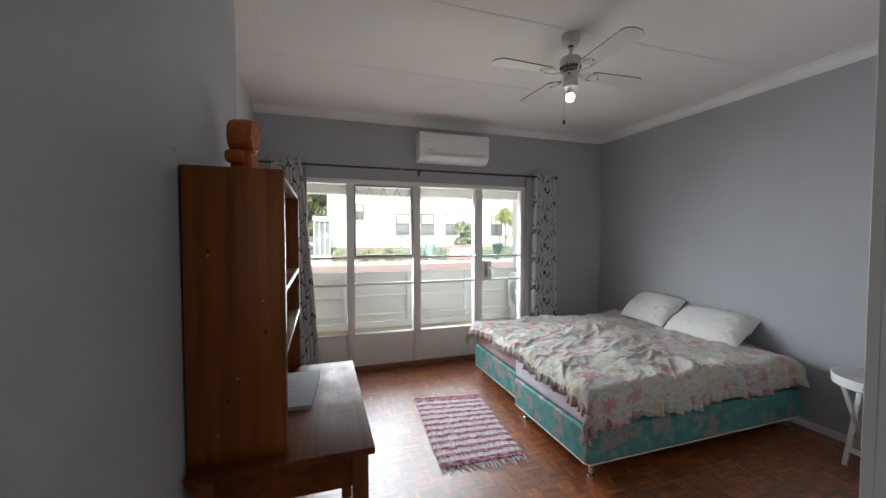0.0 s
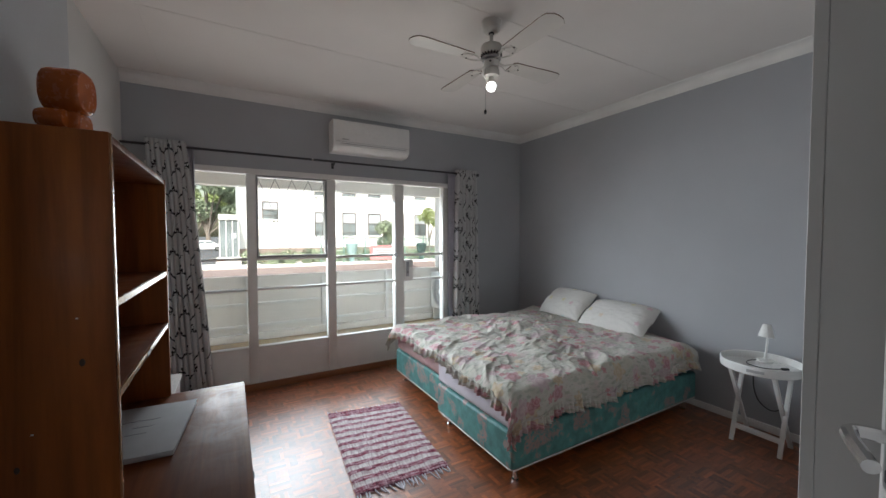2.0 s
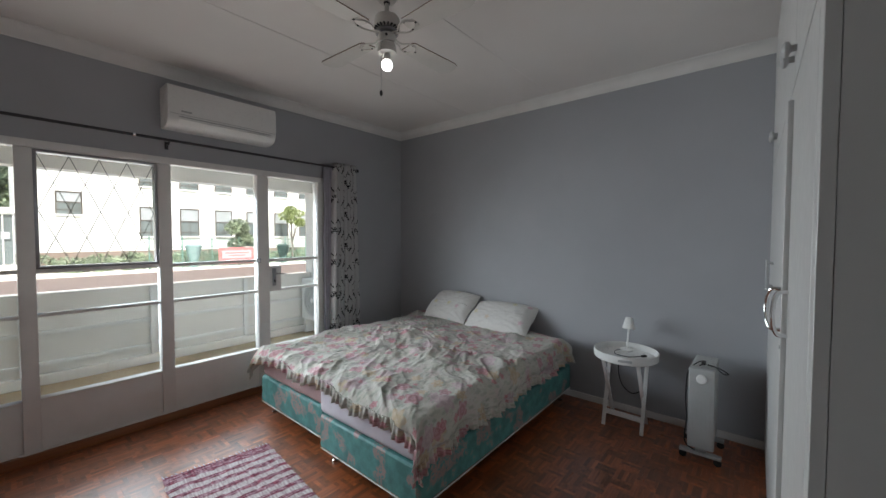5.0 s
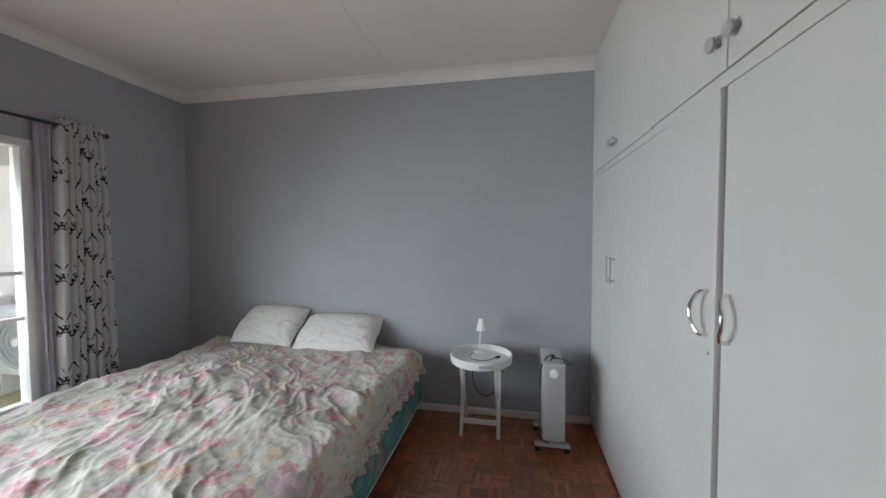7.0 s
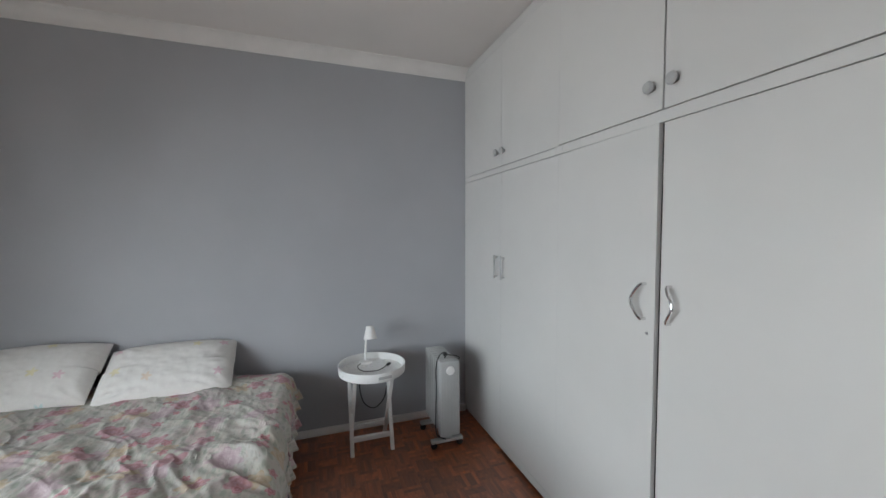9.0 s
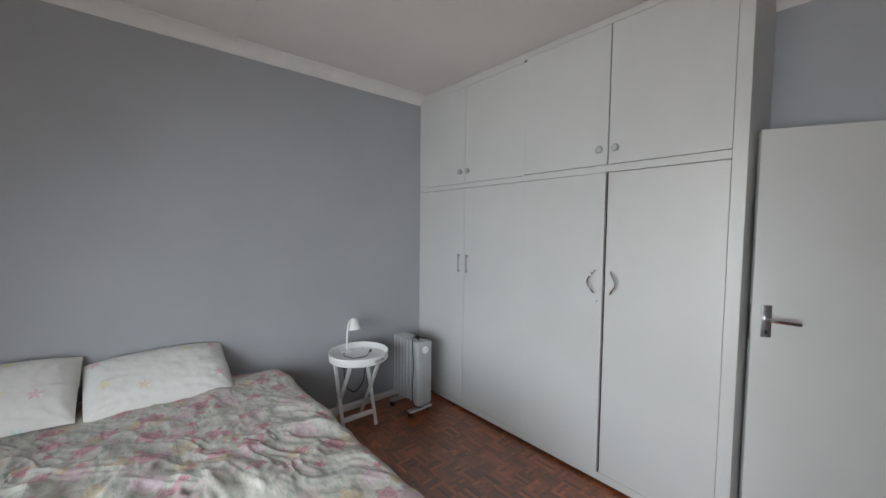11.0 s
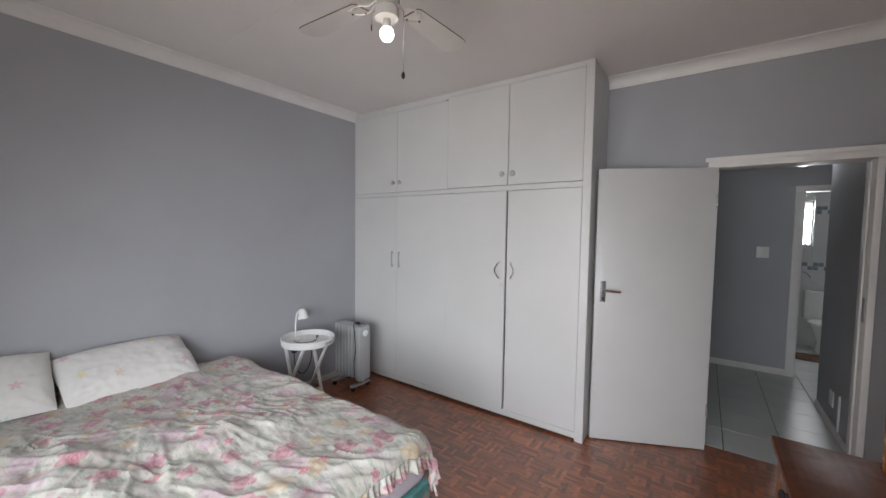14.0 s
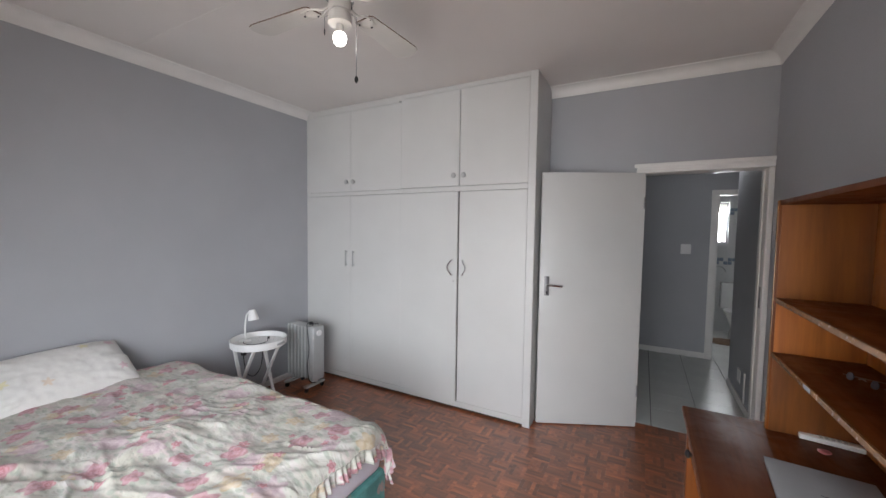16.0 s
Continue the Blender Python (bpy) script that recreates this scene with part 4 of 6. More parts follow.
# ---- rug ----
def rug_material():
    m, nd, ln, b = nodes_of("rag_rug_stripes")
    vec = coords(nd, ln, kind="UV")
    sep = nd.new("ShaderNodeSeparateXYZ")
    ln.new(vec, sep.inputs[0])
    wob = nd.new("ShaderNodeMath")
    wob.operation = 'MULTIPLY_ADD'
    ln.new(noisy(nd, ln, vec, 9, 4), wob.inputs[0])
    wob.inputs[1].default_value = 0.045
    ln.new(sep.outputs["Y"], wob.inputs[2])
    fr = nd.new("ShaderNodeMath")
    fr.operation = 'MULTIPLY'
    fr.inputs[1].default_value = 12.5
    ln.new(wob.outputs[0], fr.inputs[0])
    f2 = nd.new("ShaderNodeMath")
    f2.operation = 'FRACT'
    ln.new(fr.outputs[0], f2.inputs[0])
    band = ramp(nd, ln, f2.outputs[0], ((0.0, 0.0), (0.06, 1.0), (0.52, 1.0), (0.60, 0.0)))
    ends = ramp(nd, ln, sep.outputs["Y"], ((0.0, 0.0), (0.055, 0.0), (0.07, 1.0), (0.93, 1.0), (0.945, 0.0)))
    keep = nd.new("ShaderNodeMath")
    keep.operation = 'MULTIPLY'
    ln.new(band, keep.inputs[0]), ln.new(ends, keep.inputs[1])
    speck = ramp(nd, ln, noisy(nd, ln, coords(nd, ln, (60, 14, 1), "UV"), 1.0, 3), ((0.4, 0.0), (0.6, 1.0)))
    rags = ramp(nd, ln, noisy(nd, ln, coords(nd, ln, (11, 70, 1), "UV"), 1.0, 2), ((0.42, 0.0), (0.60, 1.0)))
    red = mixer(nd, ln, rags, mixer(nd, ln, speck, (0.10, 0.012, 0.03), (0.28, 0.05, 0.09)), mixer(nd, ln, speck, (0.30, 0.15, 0.20), (0.52, 0.36, 0.40)))
    pale = mixer(nd, ln, speck, (0.44, 0.35, 0.36), (0.66, 0.62, 0.62))
    ln.new(mixer(nd, ln, keep.outputs[0], red, pale), b.inputs["Base Color"])
    b.inputs["Roughness"].default_value = 0.95
    bumped(nd, ln, b, noisy(nd, ln, coords(nd, ln, (20, 260, 1), "UV"), 1.0, 3), 0.6, 0.006)
    return m


RC = [Vector((0.550, 3.250, 0)), Vector((1.150, 3.145, 0)), Vector((1.062, 2.155, 0)), Vector((0.470, 2.175, 0))]


def rug_point(u, v):
    p = (RC[3] * (1 - u) + RC[2] * u) * (1 - v) + (RC[0] * (1 - u) + RC[1] * u) * v
    edge = min(u, 1 - u, v, 1 - v)
    wav = 0.006 * fbm(p.x, p.y, 9)
    return Vector((p.x + (0.006 * fbm(1.0, p.y, 25) if u in (0, 1) else 0), p.y, (0.010 if edge > 0.01 else 0.004) + 0.003 * abs(math.sin(v * 12.5 * math.pi)) + wav * 0.3 + 0.002))


rug = thing("rug", (0.8, 2.7, 0.0), "woven rag rug with maroon and pale stripes and tasselled end", "rug")
ob = part("weave", sheet(30, 150, rug_point, lambda u, v: (u, v)), rug_material(), rug)
rnd = random.Random(4)
for k in range(34):
    u = (k + 0.5) / 34
    p = rug_point(u, 0.0)
    a = rnd.uniform(-0.5, 0.5)
    L = rnd.uniform(0.03, 0.075)
    if rnd.random() < 0.75:
        part("tassel", bm_tube([(p.x, p.y + 0.01, 0.006), (p.x + a * L * 0.4, p.y - L * 0.5, 0.006), (p.x + a * L, p.y - L, 0.004)], [0.0045, 0.005, 0.0025], 6), M["linen"], rug)
for k in range(26):
    p = rug_point((k + 0.5) / 26, 1.0)
    L = rnd.uniform(0.015, 0.035)
    part("tassel", bm_tube([(p.x, p.y - 0.01, 0.006), (p.x + rnd.uniform(-0.01, 0.01), p.y + L, 0.004)], [0.005, 0.0025], 6), M["linen"], rug)

# ---- curtains and rod ----
def ogee_print(name):
    """Pale curtain cotton with dark leafy sprigs that run in an ogee lattice."""
    m, nd, ln, b = nodes_of(name)
    vec = coords(nd, ln, kind="UV")
    sep = nd.new("ShaderNodeSeparateXYZ")
    ln.new(vec, sep.inputs[0])

    def mth(op, a, c=None):
        n = nd.new("ShaderNodeMath")
        n.operation = op
        for k, v in enumerate((a, c)):
            if isinstance(v, bpy.types.NodeSocket):
                ln.new(v, n.inputs[k])
            elif v is not None:
                n.inputs[k].default_value = v
        return n.outputs[0]

    u, v = mth('DIVIDE', sep.outputs[0], 0.20), mth('DIVIDE', sep.outputs[1], 0.34)
    sway = mth('MULTIPLY', mth('COSINE', mth('MULTIPLY', v, 2 * math.pi)), 0.25)
    fam = []
    for off, sgn in ((0.0, 1), (0.5, -1)):
        f = mth('FRACT', mth('ADD', mth('ADD', u, off + 20.0), mth('MULTIPLY', sway, sgn)))
        fam.append(mth('ABSOLUTE', mth('SUBTRACT', f, 0.5)))
    near = mth('MINIMUM', fam[0], fam[1])
    # each sprig is a run of slanting leaves, widest at the crossing and thin at its tip
    taper = mth('FRACT', mth('MULTIPLY', v, 2.0))
    dash = mth('FRACT', mth('ADD', mth('MULTIPLY', v, 13.0), mth('MULTIPLY', near, 7.0)))
    reach = mth('MULTIPLY', mth('SUBTRACT', 0.90, taper), 0.17)
    leafy = mth('MULTIPLY', mth('LESS_THAN', near, reach), mth('LESS_THAN', dash, 0.56))
    spine = mth('MULTIPLY', mth('LESS_THAN', near, 0.022), mth('LESS_THAN', taper, 0.80))
    fine = noisy(nd, ln, vec, 60, 4)
    broken = mth('GREATER_THAN', noisy(nd, ln, vec, 10, 3), 0.44)
    ink = mth('MULTIPLY', mth('MAXIMUM', leafy, spine), broken)
    base = mixer(nd, ln, fine, (0.47, 0.47, 0.475), (0.58, 0.58, 0.58))
    ln.new(mixer(nd, ln, ink, base, (0.012, 0.012, 0.014)), b.inputs["Base Color"])
    b.inputs["Roughness"].default_value = 0.85
    bumped(nd, ln, b, fine, 0.2, 0.002)
    thin, both = nd.new("ShaderNodeBsdfTranslucent"), nd.new("ShaderNodeMixShader")
    ln.new(b.inputs["Base Color"].links[0].from_socket, thin.inputs[0])
    both.inputs[0].default_value = 0.14
    ln.new(b.outputs[0], both.inputs[1]), ln.new(thin.outputs[0], both.inputs[2])
    ln.new(both.outputs[0], nd["Material Output"].inputs[0])
    return m


OGEE = ogee_print("ogee_leaf_curtain")
ROD_Y, ROD_Z = 4.02, 2.222


def curtain(xt0, xt1, xb0, xb1, folds, label, width, z0=0.14):
    cu = thing("curtain", ((xb0 + xb1) / 2, ROD_Y, z0), label, "curtain", "curtains at the window")

    def place(u, v):
        z = ROD_Z + 0.045 + (z0 - ROD_Z - 0.045) * v
        k = v ** 0.8
        x = (xt0 + (xt1 - xt0) * u) * (1 - k) + (xb0 + (xb1 - xb0) * u) * k
        amp = 0.036 + 0.014 * v
        ph = u * folds * 2 * math.pi + 0.9 * fbm(u * 2, v * 1.2, 1.6, 2) * v
        wide = abs(xt1 - xt0 + (xb1 - xb0 - xt1 + xt0) * k) / folds
        return Vector((x - wide * 0.19 * math.sin(ph), ROD_Y - 0.012 + amp * (math.cos(ph) + 0.25 * math.cos(2 * ph)) * (1 + 0.3 * math.sin(u * 13)), z))

    cl = part("cloth", sheet(folds * 22, 60, place, lambda u, v: (u * width, v * 2.1)), OGEE, cu)
    thick(cl, 0.003)
    for k in range(folds):
        x = xt0 + (xt1 - xt0) * (k + 0.5) / folds
        part("eyelet", moved(bm_lathe([(0.018, -0.004), (0.024, -0.004), (0.024, 0.004), (0.018, 0.004)], seg=14), Matrix.Translation((x, ROD_Y, ROD_Z)) @ Matrix.Rotation(radians(90), 4, 'Y')), M["steel"], cu)
    return cu


curtain(-0.70, -0.43, -0.64, -0.27, 9, "white curtain printed with black leaf sprigs, drawn aside", 0.80)
curtain(2.285, 2.555, 2.235, 2.60, 7, "white curtain printed with black leaf sprigs, drawn aside", 1.15)


def lining(x0, x1, label):
    def place(u, v):
        return Vector((x0 + (x1 - x0) * u + 0.004 * math.sin(v * 9), ROD_Y + 0.03 + 0.012 * math.sin(u * 4 * 2 * math.pi), ROD_Z + 0.02 + (0.13 - ROD_Z) * v))
    ob = solid("sheer_curtain", sheet(40, 24, place), M["sheer"])
    thick(ob, 0.002)
    return tagged(ob, label, "curtain", "curtains at the window")


lining(2.175, 2.29, "thin lilac-grey lining curtain behind the print")
lining(-0.44, -0.375, "thin lilac-grey lining curtain behind the print")

rod = thing("curtain_rod", (0.85, ROD_Y, ROD_Z), "black iron curtain rod across the window", "curtain rod")
part("pole", bm_tube([(XW2 + 0.003, ROD_Y, ROD_Z), (2.585, ROD_Y, ROD_Z)], 0.0105, 12), M["rod"], rod)
part("sleeve", bm_tube([(0.60, ROD_Y, ROD_Z), (0.615, ROD_Y, ROD_Z)], 0.0135, 12), M["chrome"], rod)
part("finial", moved(bm_lathe([(0.011, -0.03), (0.018, -0.026), (0.018, 0.0), (0.010, 0.006)], seg=14), Matrix.Translation((2.60, ROD_Y, ROD_Z)) @ Matrix.Rotation(radians(90), 4, 'Y')), M["rod"], rod)
for x in (-0.60, 0.82, 2.42):
    br = part("bracket", bm_tube([(x, YN, ROD_Z - 0.03), (x, ROD_Y + 0.02, ROD_Z - 0.03), (x, ROD_Y, ROD_Z - 0.012)], 0.006, 8), M["rod"], rod)
    part("foot", bm_box(x - 0.012, YN - 0.006, ROD_Z - 0.06, x + 0.012, YN, ROD_Z, 0.003), M["rod"], br)

# ---- air conditioner ----
ac = thing("air_conditioner", (1.2, YN, 2.31), "white split air conditioner on the wall above the window", "air conditioner")
prof = [(0.0, 2.315), (0.10, 2.313), (0.165, 2.335), (0.195, 2.372), (0.203, 2.44), (0.203, 2.585), (0.190, 2.618), (0.155, 2.63), (0.0, 2.63)]


def swept(prof, x0, x1, yb, rnd_=0.012):
    bm = bmesh.new()
    cy, cz = sum(p[0] for p in prof) / len(prof), sum(p[1] for p in prof) / len(prof)
    rings = []
    for x, s in ((x0, 0.93), (x0 + rnd_ * 0.3, 0.98), (x0 + rnd_, 1.0), (x1 - rnd_, 1.0), (x1 - rnd_ * 0.3, 0.98), (x1, 0.93)):
        rings.append([bm.verts.new((x, yb - (d * s if d > 0 else 0), cz + (z - cz) * s)) for d, z in prof])
    for a, b in zip(rings, rings[1:]):
        for i in range(len(prof)):
            k = (i + 1) % len(prof)
            bm.faces.new((a[i], a[k], b[k], b[i]))
    bm.faces.new(rings[0]), bm.faces.new(rings[-1])
    bmesh.ops.recalc_face_normals(bm, faces=bm.faces)
    return bm


part("casing", swept(prof, 0.785, 1.605, YN - 0.002), M["plastic"], ac)
part("louvre", moved(bm_box(-0.345, -0.004, -0.030, 0.345, 0.004, 0.030, 0.003), Matrix.Translation((1.20, YN - 0.186, 2.352)) @ Matrix.Rotation(radians(42), 4, 'X')), M["plastic"], ac)
part("outlet", bm_box(0.855, YN - 0.2042, 2.388, 1.555, YN - 0.198, 2.392), M["steel"], ac, "thin dark outlet line")
part("panel_line", bm_box(0.80, YN - 0.2045, 2.405, 1.59, YN - 0.199, 2.4075), M["heater"], ac)
part("badge", bm_box(0.87, YN - 0.2052, 2.425, 0.94, YN - 0.2035, 2.437, 0.0005), M["heater"], ac)

# ---- ceiling fan ----
FX, FY = 1.322, 2.07
fan = thing("ceiling_fan", (FX, FY, H), "white four-blade ceiling fan with a lit bare bulb and pull chains", "ceiling fan")
part("canopy", bm_lathe([(0.020, 2.731), (0.040, 2.733), (0.054, 2.748), (0.058, 2.778), (0.061, 2.794), (0.061, 2.799)], (FX, FY, 0), 32), M["fanwhite"], fan)
part("collar", bm_lathe([(0.0165, 2.722), (0.0175, 2.726), (0.0165, 2.7305)], (FX, FY, 0), 18), M["black"], fan, "dark rubber collar")
part("downrod", bm_lathe([(0.0115, 2.654), (0.0115, 2.7215)], (FX, FY, 0), 16), M["fanwhite"], fan)
part("motor", bm_lathe([(0.046, 2.588), (0.066, 2.594), (0.069, 2.604), (0.069, 2.640), (0.062, 2.651), (0.020, 2.655)], (FX, FY, 0), 36), M["fanwhite"], fan)
for k in range(20):
    part("vent_slot", moved(bm_box(0.050, -0.0035, -0.006, 0.0668, 0.0035, 0.0045, 0.001, 1), Matrix.Translation((FX, FY, 2.593)) @ Matrix.Rotation(radians(18 * k), 4, 'Z')), M["black"], fan)
part("flywheel", bm_lathe([(0.040, 2.562), (0.060, 2.565), (0.062, 2.576), (0.050, 2.5865)], (FX, FY, 0), 28), M["steel"], fan, "dull metal rotor plate")
part("switch_housing", bm_lathe([(0.040, 2.512), (0.047, 2.516), (0.048, 2.536), (0.048, 2.556), (0.040, 2.5615)], (FX, FY, 0), 28), M["fanwhite"], fan)
part("light_cup", bm_lathe([(0.0455, 2.464), (0.0495, 2.464), (0.0505, 2.470), (0.0485, 2.500), (0.044, 2.511), (0.030, 2.5115), (0.042, 2.500), (0.0455, 2.470)], (FX, FY, 0), 32), M["fanwhite"], fan)
part("socket_ring", bm_lathe([(0.018, 2.478), (0.0425, 2.480), (0.0425, 2.486), (0.018, 2.490)], (FX, FY, 0), 28), M["steel"], fan)
part("grommet", moved(bm_lathe([(0.007, 0.0), (0.006, 0.004)], seg=12), Matrix.Translation((FX - 0.034, FY - 0.0345, 2.540)) @ Matrix.Rotation(radians(225), 4, 'Z') @ Matrix.Rotation(radians(90), 4, 'Y')), M["black"], fan)
BLADE_EDGE = paint("worn_blade_edge", (0.16, 0.10, 0.07), 0.6, 0.15, 12, 0.0)
for k in range(4):
    mt = Matrix.Translation((FX, FY, 2.557)) @ Matrix.Rotation(radians(90 * k), 4, 'Z') @ Matrix.Rotation(radians(-7), 4, 'X')
    n = 12
    outline = [(0.150, -0.040), (0.165, -0.052)] + [(0.165 + 0.33 * i / n, -0.052 - 0.018 * i / n) for i in range(1, n)] + [(0.500, -0.070), (0.530, -0.062), (0.552, -0.030), (0.556, 0.0), (0.552, 0.030), (0.530, 0.062), (0.500, 0.070)] + [(0.165 + 0.33 * i / n, 0.052 + 0.018 * i / n) for i in range(n - 1, 0, -1)] + [(0.165, 0.052), (0.150, 0.040)]
    bm = bmesh.new()
    lo = [bm.verts.new(mt @ Vector((x, y, -0.003))) for x, y in outline]
    hi = [bm.verts.new(mt @ Vector((x, y, 0.003))) for x, y in outline]
    bm.faces.new(list(reversed(lo))), bm.faces.new(hi)
    for i in range(len(outline)):
        j = (i + 1) % len(outline)
        bm.faces.new((lo[i], lo[j], hi[j], hi[i])).material_index = 1
    bl = part("blade", bm, M["fanwhite"], fan)
    bl.data.materials.append(BLADE_EDGE)
    for s in (-1, 1):
        arm = bm_tube([mt @ p for p in bezier([(0.055, s * 0.010, -0.004), (0.095, s * 0.010, -0.012), (0.130, s * 0.034, -0.010), (0.175, s * 0.036, -0.0075), (0.205, s * 0.010, -0.0065)], 6)], 0.0045, 8)
        part("blade_iron", arm, M["fanwhite"], bl, "scrolled white iron")
    part("iron_plate", moved(bm_box(0.150, -0.030, -0.0066, 0.215, 0.030, -0.0032, 0.0015, 1), mt), M["fanwhite"], bl)
    for dx, dy in ((0.165, -0.034), (0.165, 0.034), (0.215, 0.0)):
        part("screw", moved(bm_lathe([(0.003, -0.0115), (0.0055, -0.0095), (0.0055, -0.0067)], (dx, dy, 0), 10), mt), M["black"], bl, "dark screw head")
bulb = part("bulb", bm_lathe([(0.004, 2.372), (0.018, 2.376), (0.027, 2.388), (0.0295, 2.402), (0.027, 2.416), (0.021, 2.424)], (FX, FY, 0), 24), M["bulb"], fan, "glowing bulb")
bulb.visible_shadow = False
part("bulb_neck", bm_lathe([(0.0205, 2.4245), (0.017, 2.445), (0.014, 2.462)], (FX, FY, 0), 20), M["fanwhite"], fan)
for dx, dy, zb, rad in ((-0.067, -0.03, 2.228, 0.008), (0.055, 0.035, 2.43, 0.003)):
    ch = part("pull_chain", bm_tube([(FX + dx * 0.7, FY + dy * 0.7, 2.50), (FX + dx, FY + dy, 2.49), (FX + dx, FY + dy, zb)], 0.0014, 6), M["steel"], fan)
    part("toggle", bm_lathe([(rad * 0.4, -0.016), (rad, -0.008), (rad, 0.004), (rad * 0.5, 0.012)], (FX + dx, FY + dy, zb), 12), M["black"], ch)

# ---- tray table ----
TCX, TCY, TZR = 3.025, 1.275, 0.618
tt = thing("tray_table", (TCX, TCY, 0), "round white wooden tray table on crossed folding legs", "side table")
RT = 0.222
part("tray", bm_lathe([(0.03, TZR - 0.062), (RT - 0.008, TZR - 0.062), (RT, TZR - 0.056), (RT + 0.004, TZR - 0.004), (RT, TZR), (RT - 0.006, TZR - 0.002), (RT - 0.010, TZR - 0.045), (0.001, TZR - 0.046)], (TCX, TCY, 0), 56), M["plastic"], tt)
# no slots are cut: grey strips on the rim paint their shade
for a in (193, 13):
    mt = Matrix.Translation((TCX, TCY, TZR - 0.030)) @ Matrix.Rotation(radians(a), 4, 'Z')
    part("hand_slot_shade", moved(bm_box(RT + 0.0015, -0.045, -0.009, RT + 0.0045, 0.045, 0.009, 0.001), mt), M["heater"], tt, "grey strip for the shade in the grip slot")
for y in (TCY - 0.128, TCY + 0.143):
    d = 0.014 if y < TCY else -0.014
    for xa, xb, dd in ((TCX - 0.04, TCX + 0.13, 0.0), (TCX + 0.19, TCX - 0.12, d)):
        bm = bm_box(-0.013, -0.008, 0, 0.013, 0.008, 1.0, 0.002)
        L = Vector((xb - xa, 0, TZR - 0.064))
        q = L.to_track_quat('Z', 'Y').to_matrix().to_4x4()
        bm2 = moved(bm, Matrix.Translation((xa, y + dd, 0.002)) @ q @ Matrix.Diagonal((1, 1, L.length, 1)))
        part("leg", bm2, M["plastic"], tt)
for x, z in ((TCX - 0.008, 0.105), (TCX + 0.155, 0.105)):
    part("stretcher", bm_box(x - 0.008, TCY - 0.118, z - 0.018, x + 0.008, TCY + 0.133, z + 0.018, 0.002), M["plastic"], tt)

# ---- table lamp ----
LB = Vector((3.17, 1.30, TZR - 0.0455))
tl = thing("table_lamp", LB, "small white bent-arm reading lamp, switched off", "lamp")
part("base", bm_lathe([(0.048, 0), (0.050, 0.006), (0.046, 0.014), (0.014, 0.020), (0.010, 0.028)], LB, 28), M["plastic"], tl)
armp = bezier([LB + Vector((0, 0, 0.02)), LB + Vector((0.012, -0.004, 0.12)), LB + Vector((0.002, -0.012, 0.220)), LB + Vector((-0.03, -0.018, 0.255)), LB + Vector((-0.055, -0.022, 0.252))], 8)
part("arm", bm_tube(armp, 0.0075, 10), M["plastic"], tl)
sh = bm_lathe([(0.019, 0.040), (0.026, 0.036), (0.046, -0.050), (0.043, -0.050), (0.021, 0.032)], seg=28)
part("shade", moved(sh, Matrix.Translation(LB + Vector((-0.064, -0.026, 0.238))) @ Matrix.Rotation(radians(12), 4, 'Y')), M["plastic"], tl)
cord = bezier([LB + Vector((0.02, -0.03, 0.012)), LB + Vector((-0.06, 0.06, 0.004)), LB + Vector((-0.17, 0.04, 0.004)), LB + Vector((-0.19, -0.06, 0.004)), LB + Vector((-0.12, -0.13, 0.006))], 10)
part("cord", bm_tube(cord, 0.0028, 6), M["black"], tl)
part("plug", moved(bm_box(-0.02, -0.009, -0.007, 0.02, 0.009, 0.007, 0.003), Matrix.Translation(LB + Vector((-0.11, -0.145, 0.009))) @ Matrix.Rotation(radians(-40), 4, 'Z')), M["black"], tl)

ext = thing("extension_cable", (3.15, 1.34, 0.55), "black extension cable with a plug block hanging under the tray table", "cable")
part("cable", bm_tube(bezier([(x + 0.065, y - 0.025, z) for x, y, z in ((3.06, 1.375, 0.47), (3.06, 1.37, 0.38), (3.065, 1.34, 0.29), (3.075, 1.27, 0.245), (3.085, 1.20, 0.30), (3.085, 1.175, 0.42), (3.07, 1.17, 0.555))], 8), 0.0042, 6), M["black"], ext)
part("plug_block", bm_box(3.108, 1.333, 0.465, 3.142, 1.367, 0.556, 0.005), M["black"], ext)

# ---- oil heater ----
ht = thing("oil_heater", (3.02, 0.78, 0), "grey finned oil heater on castors with its cord hung over it", "heater")
HYC, HW = 0.775, 0.068
for k in range(7):
    x = 2.905 + k * 0.047
    bm = bm_box(x - 0.010, HYC - HW, 0.115, x + 0.010, HYC + HW, 0.625, 0.009, 3)
    part("fin", bm, M["heater"], ht)
    for y in (HYC - 0.032, HYC, HYC + 0.032):
        part("rib", bm_box(x - 0.014, y - 0.008, 0.17, x + 0.014, y + 0.008, 0.575, 0.005), M["heater"], ht)
for z in (0.155, 0.585):
    part("header_tube", bm_tube([(2.88, HYC, z), (3.20, HYC, z)], 0.022, 12), M["heater"], ht)
part("control_panel", bm_box(2.835, HYC - HW - 0.004, 0.105, 2.893, HYC + HW + 0.004, 0.628, 0.016, 3), M["heater"], ht)
for z, r in ((0.565, 0.030),):
    part("dial", moved(bm_lathe([(r, 0), (r, 0.006), (r * 0.8, 0.012), (0.002, 0.013)], seg=20), Matrix.Translation((2.835, HYC, z)) @ Matrix.Rotation(radians(-90), 4, 'Y')), M["plastic"], ht, "pale round dial")
for y in np.linspace(HYC - 0.045, HYC + 0.045, 5):
    part("groove", bm_box(2.8335, y - 0.003, 0.21, 2.836, y + 0.003, 0.52, 0.0008), M["heater"], ht)
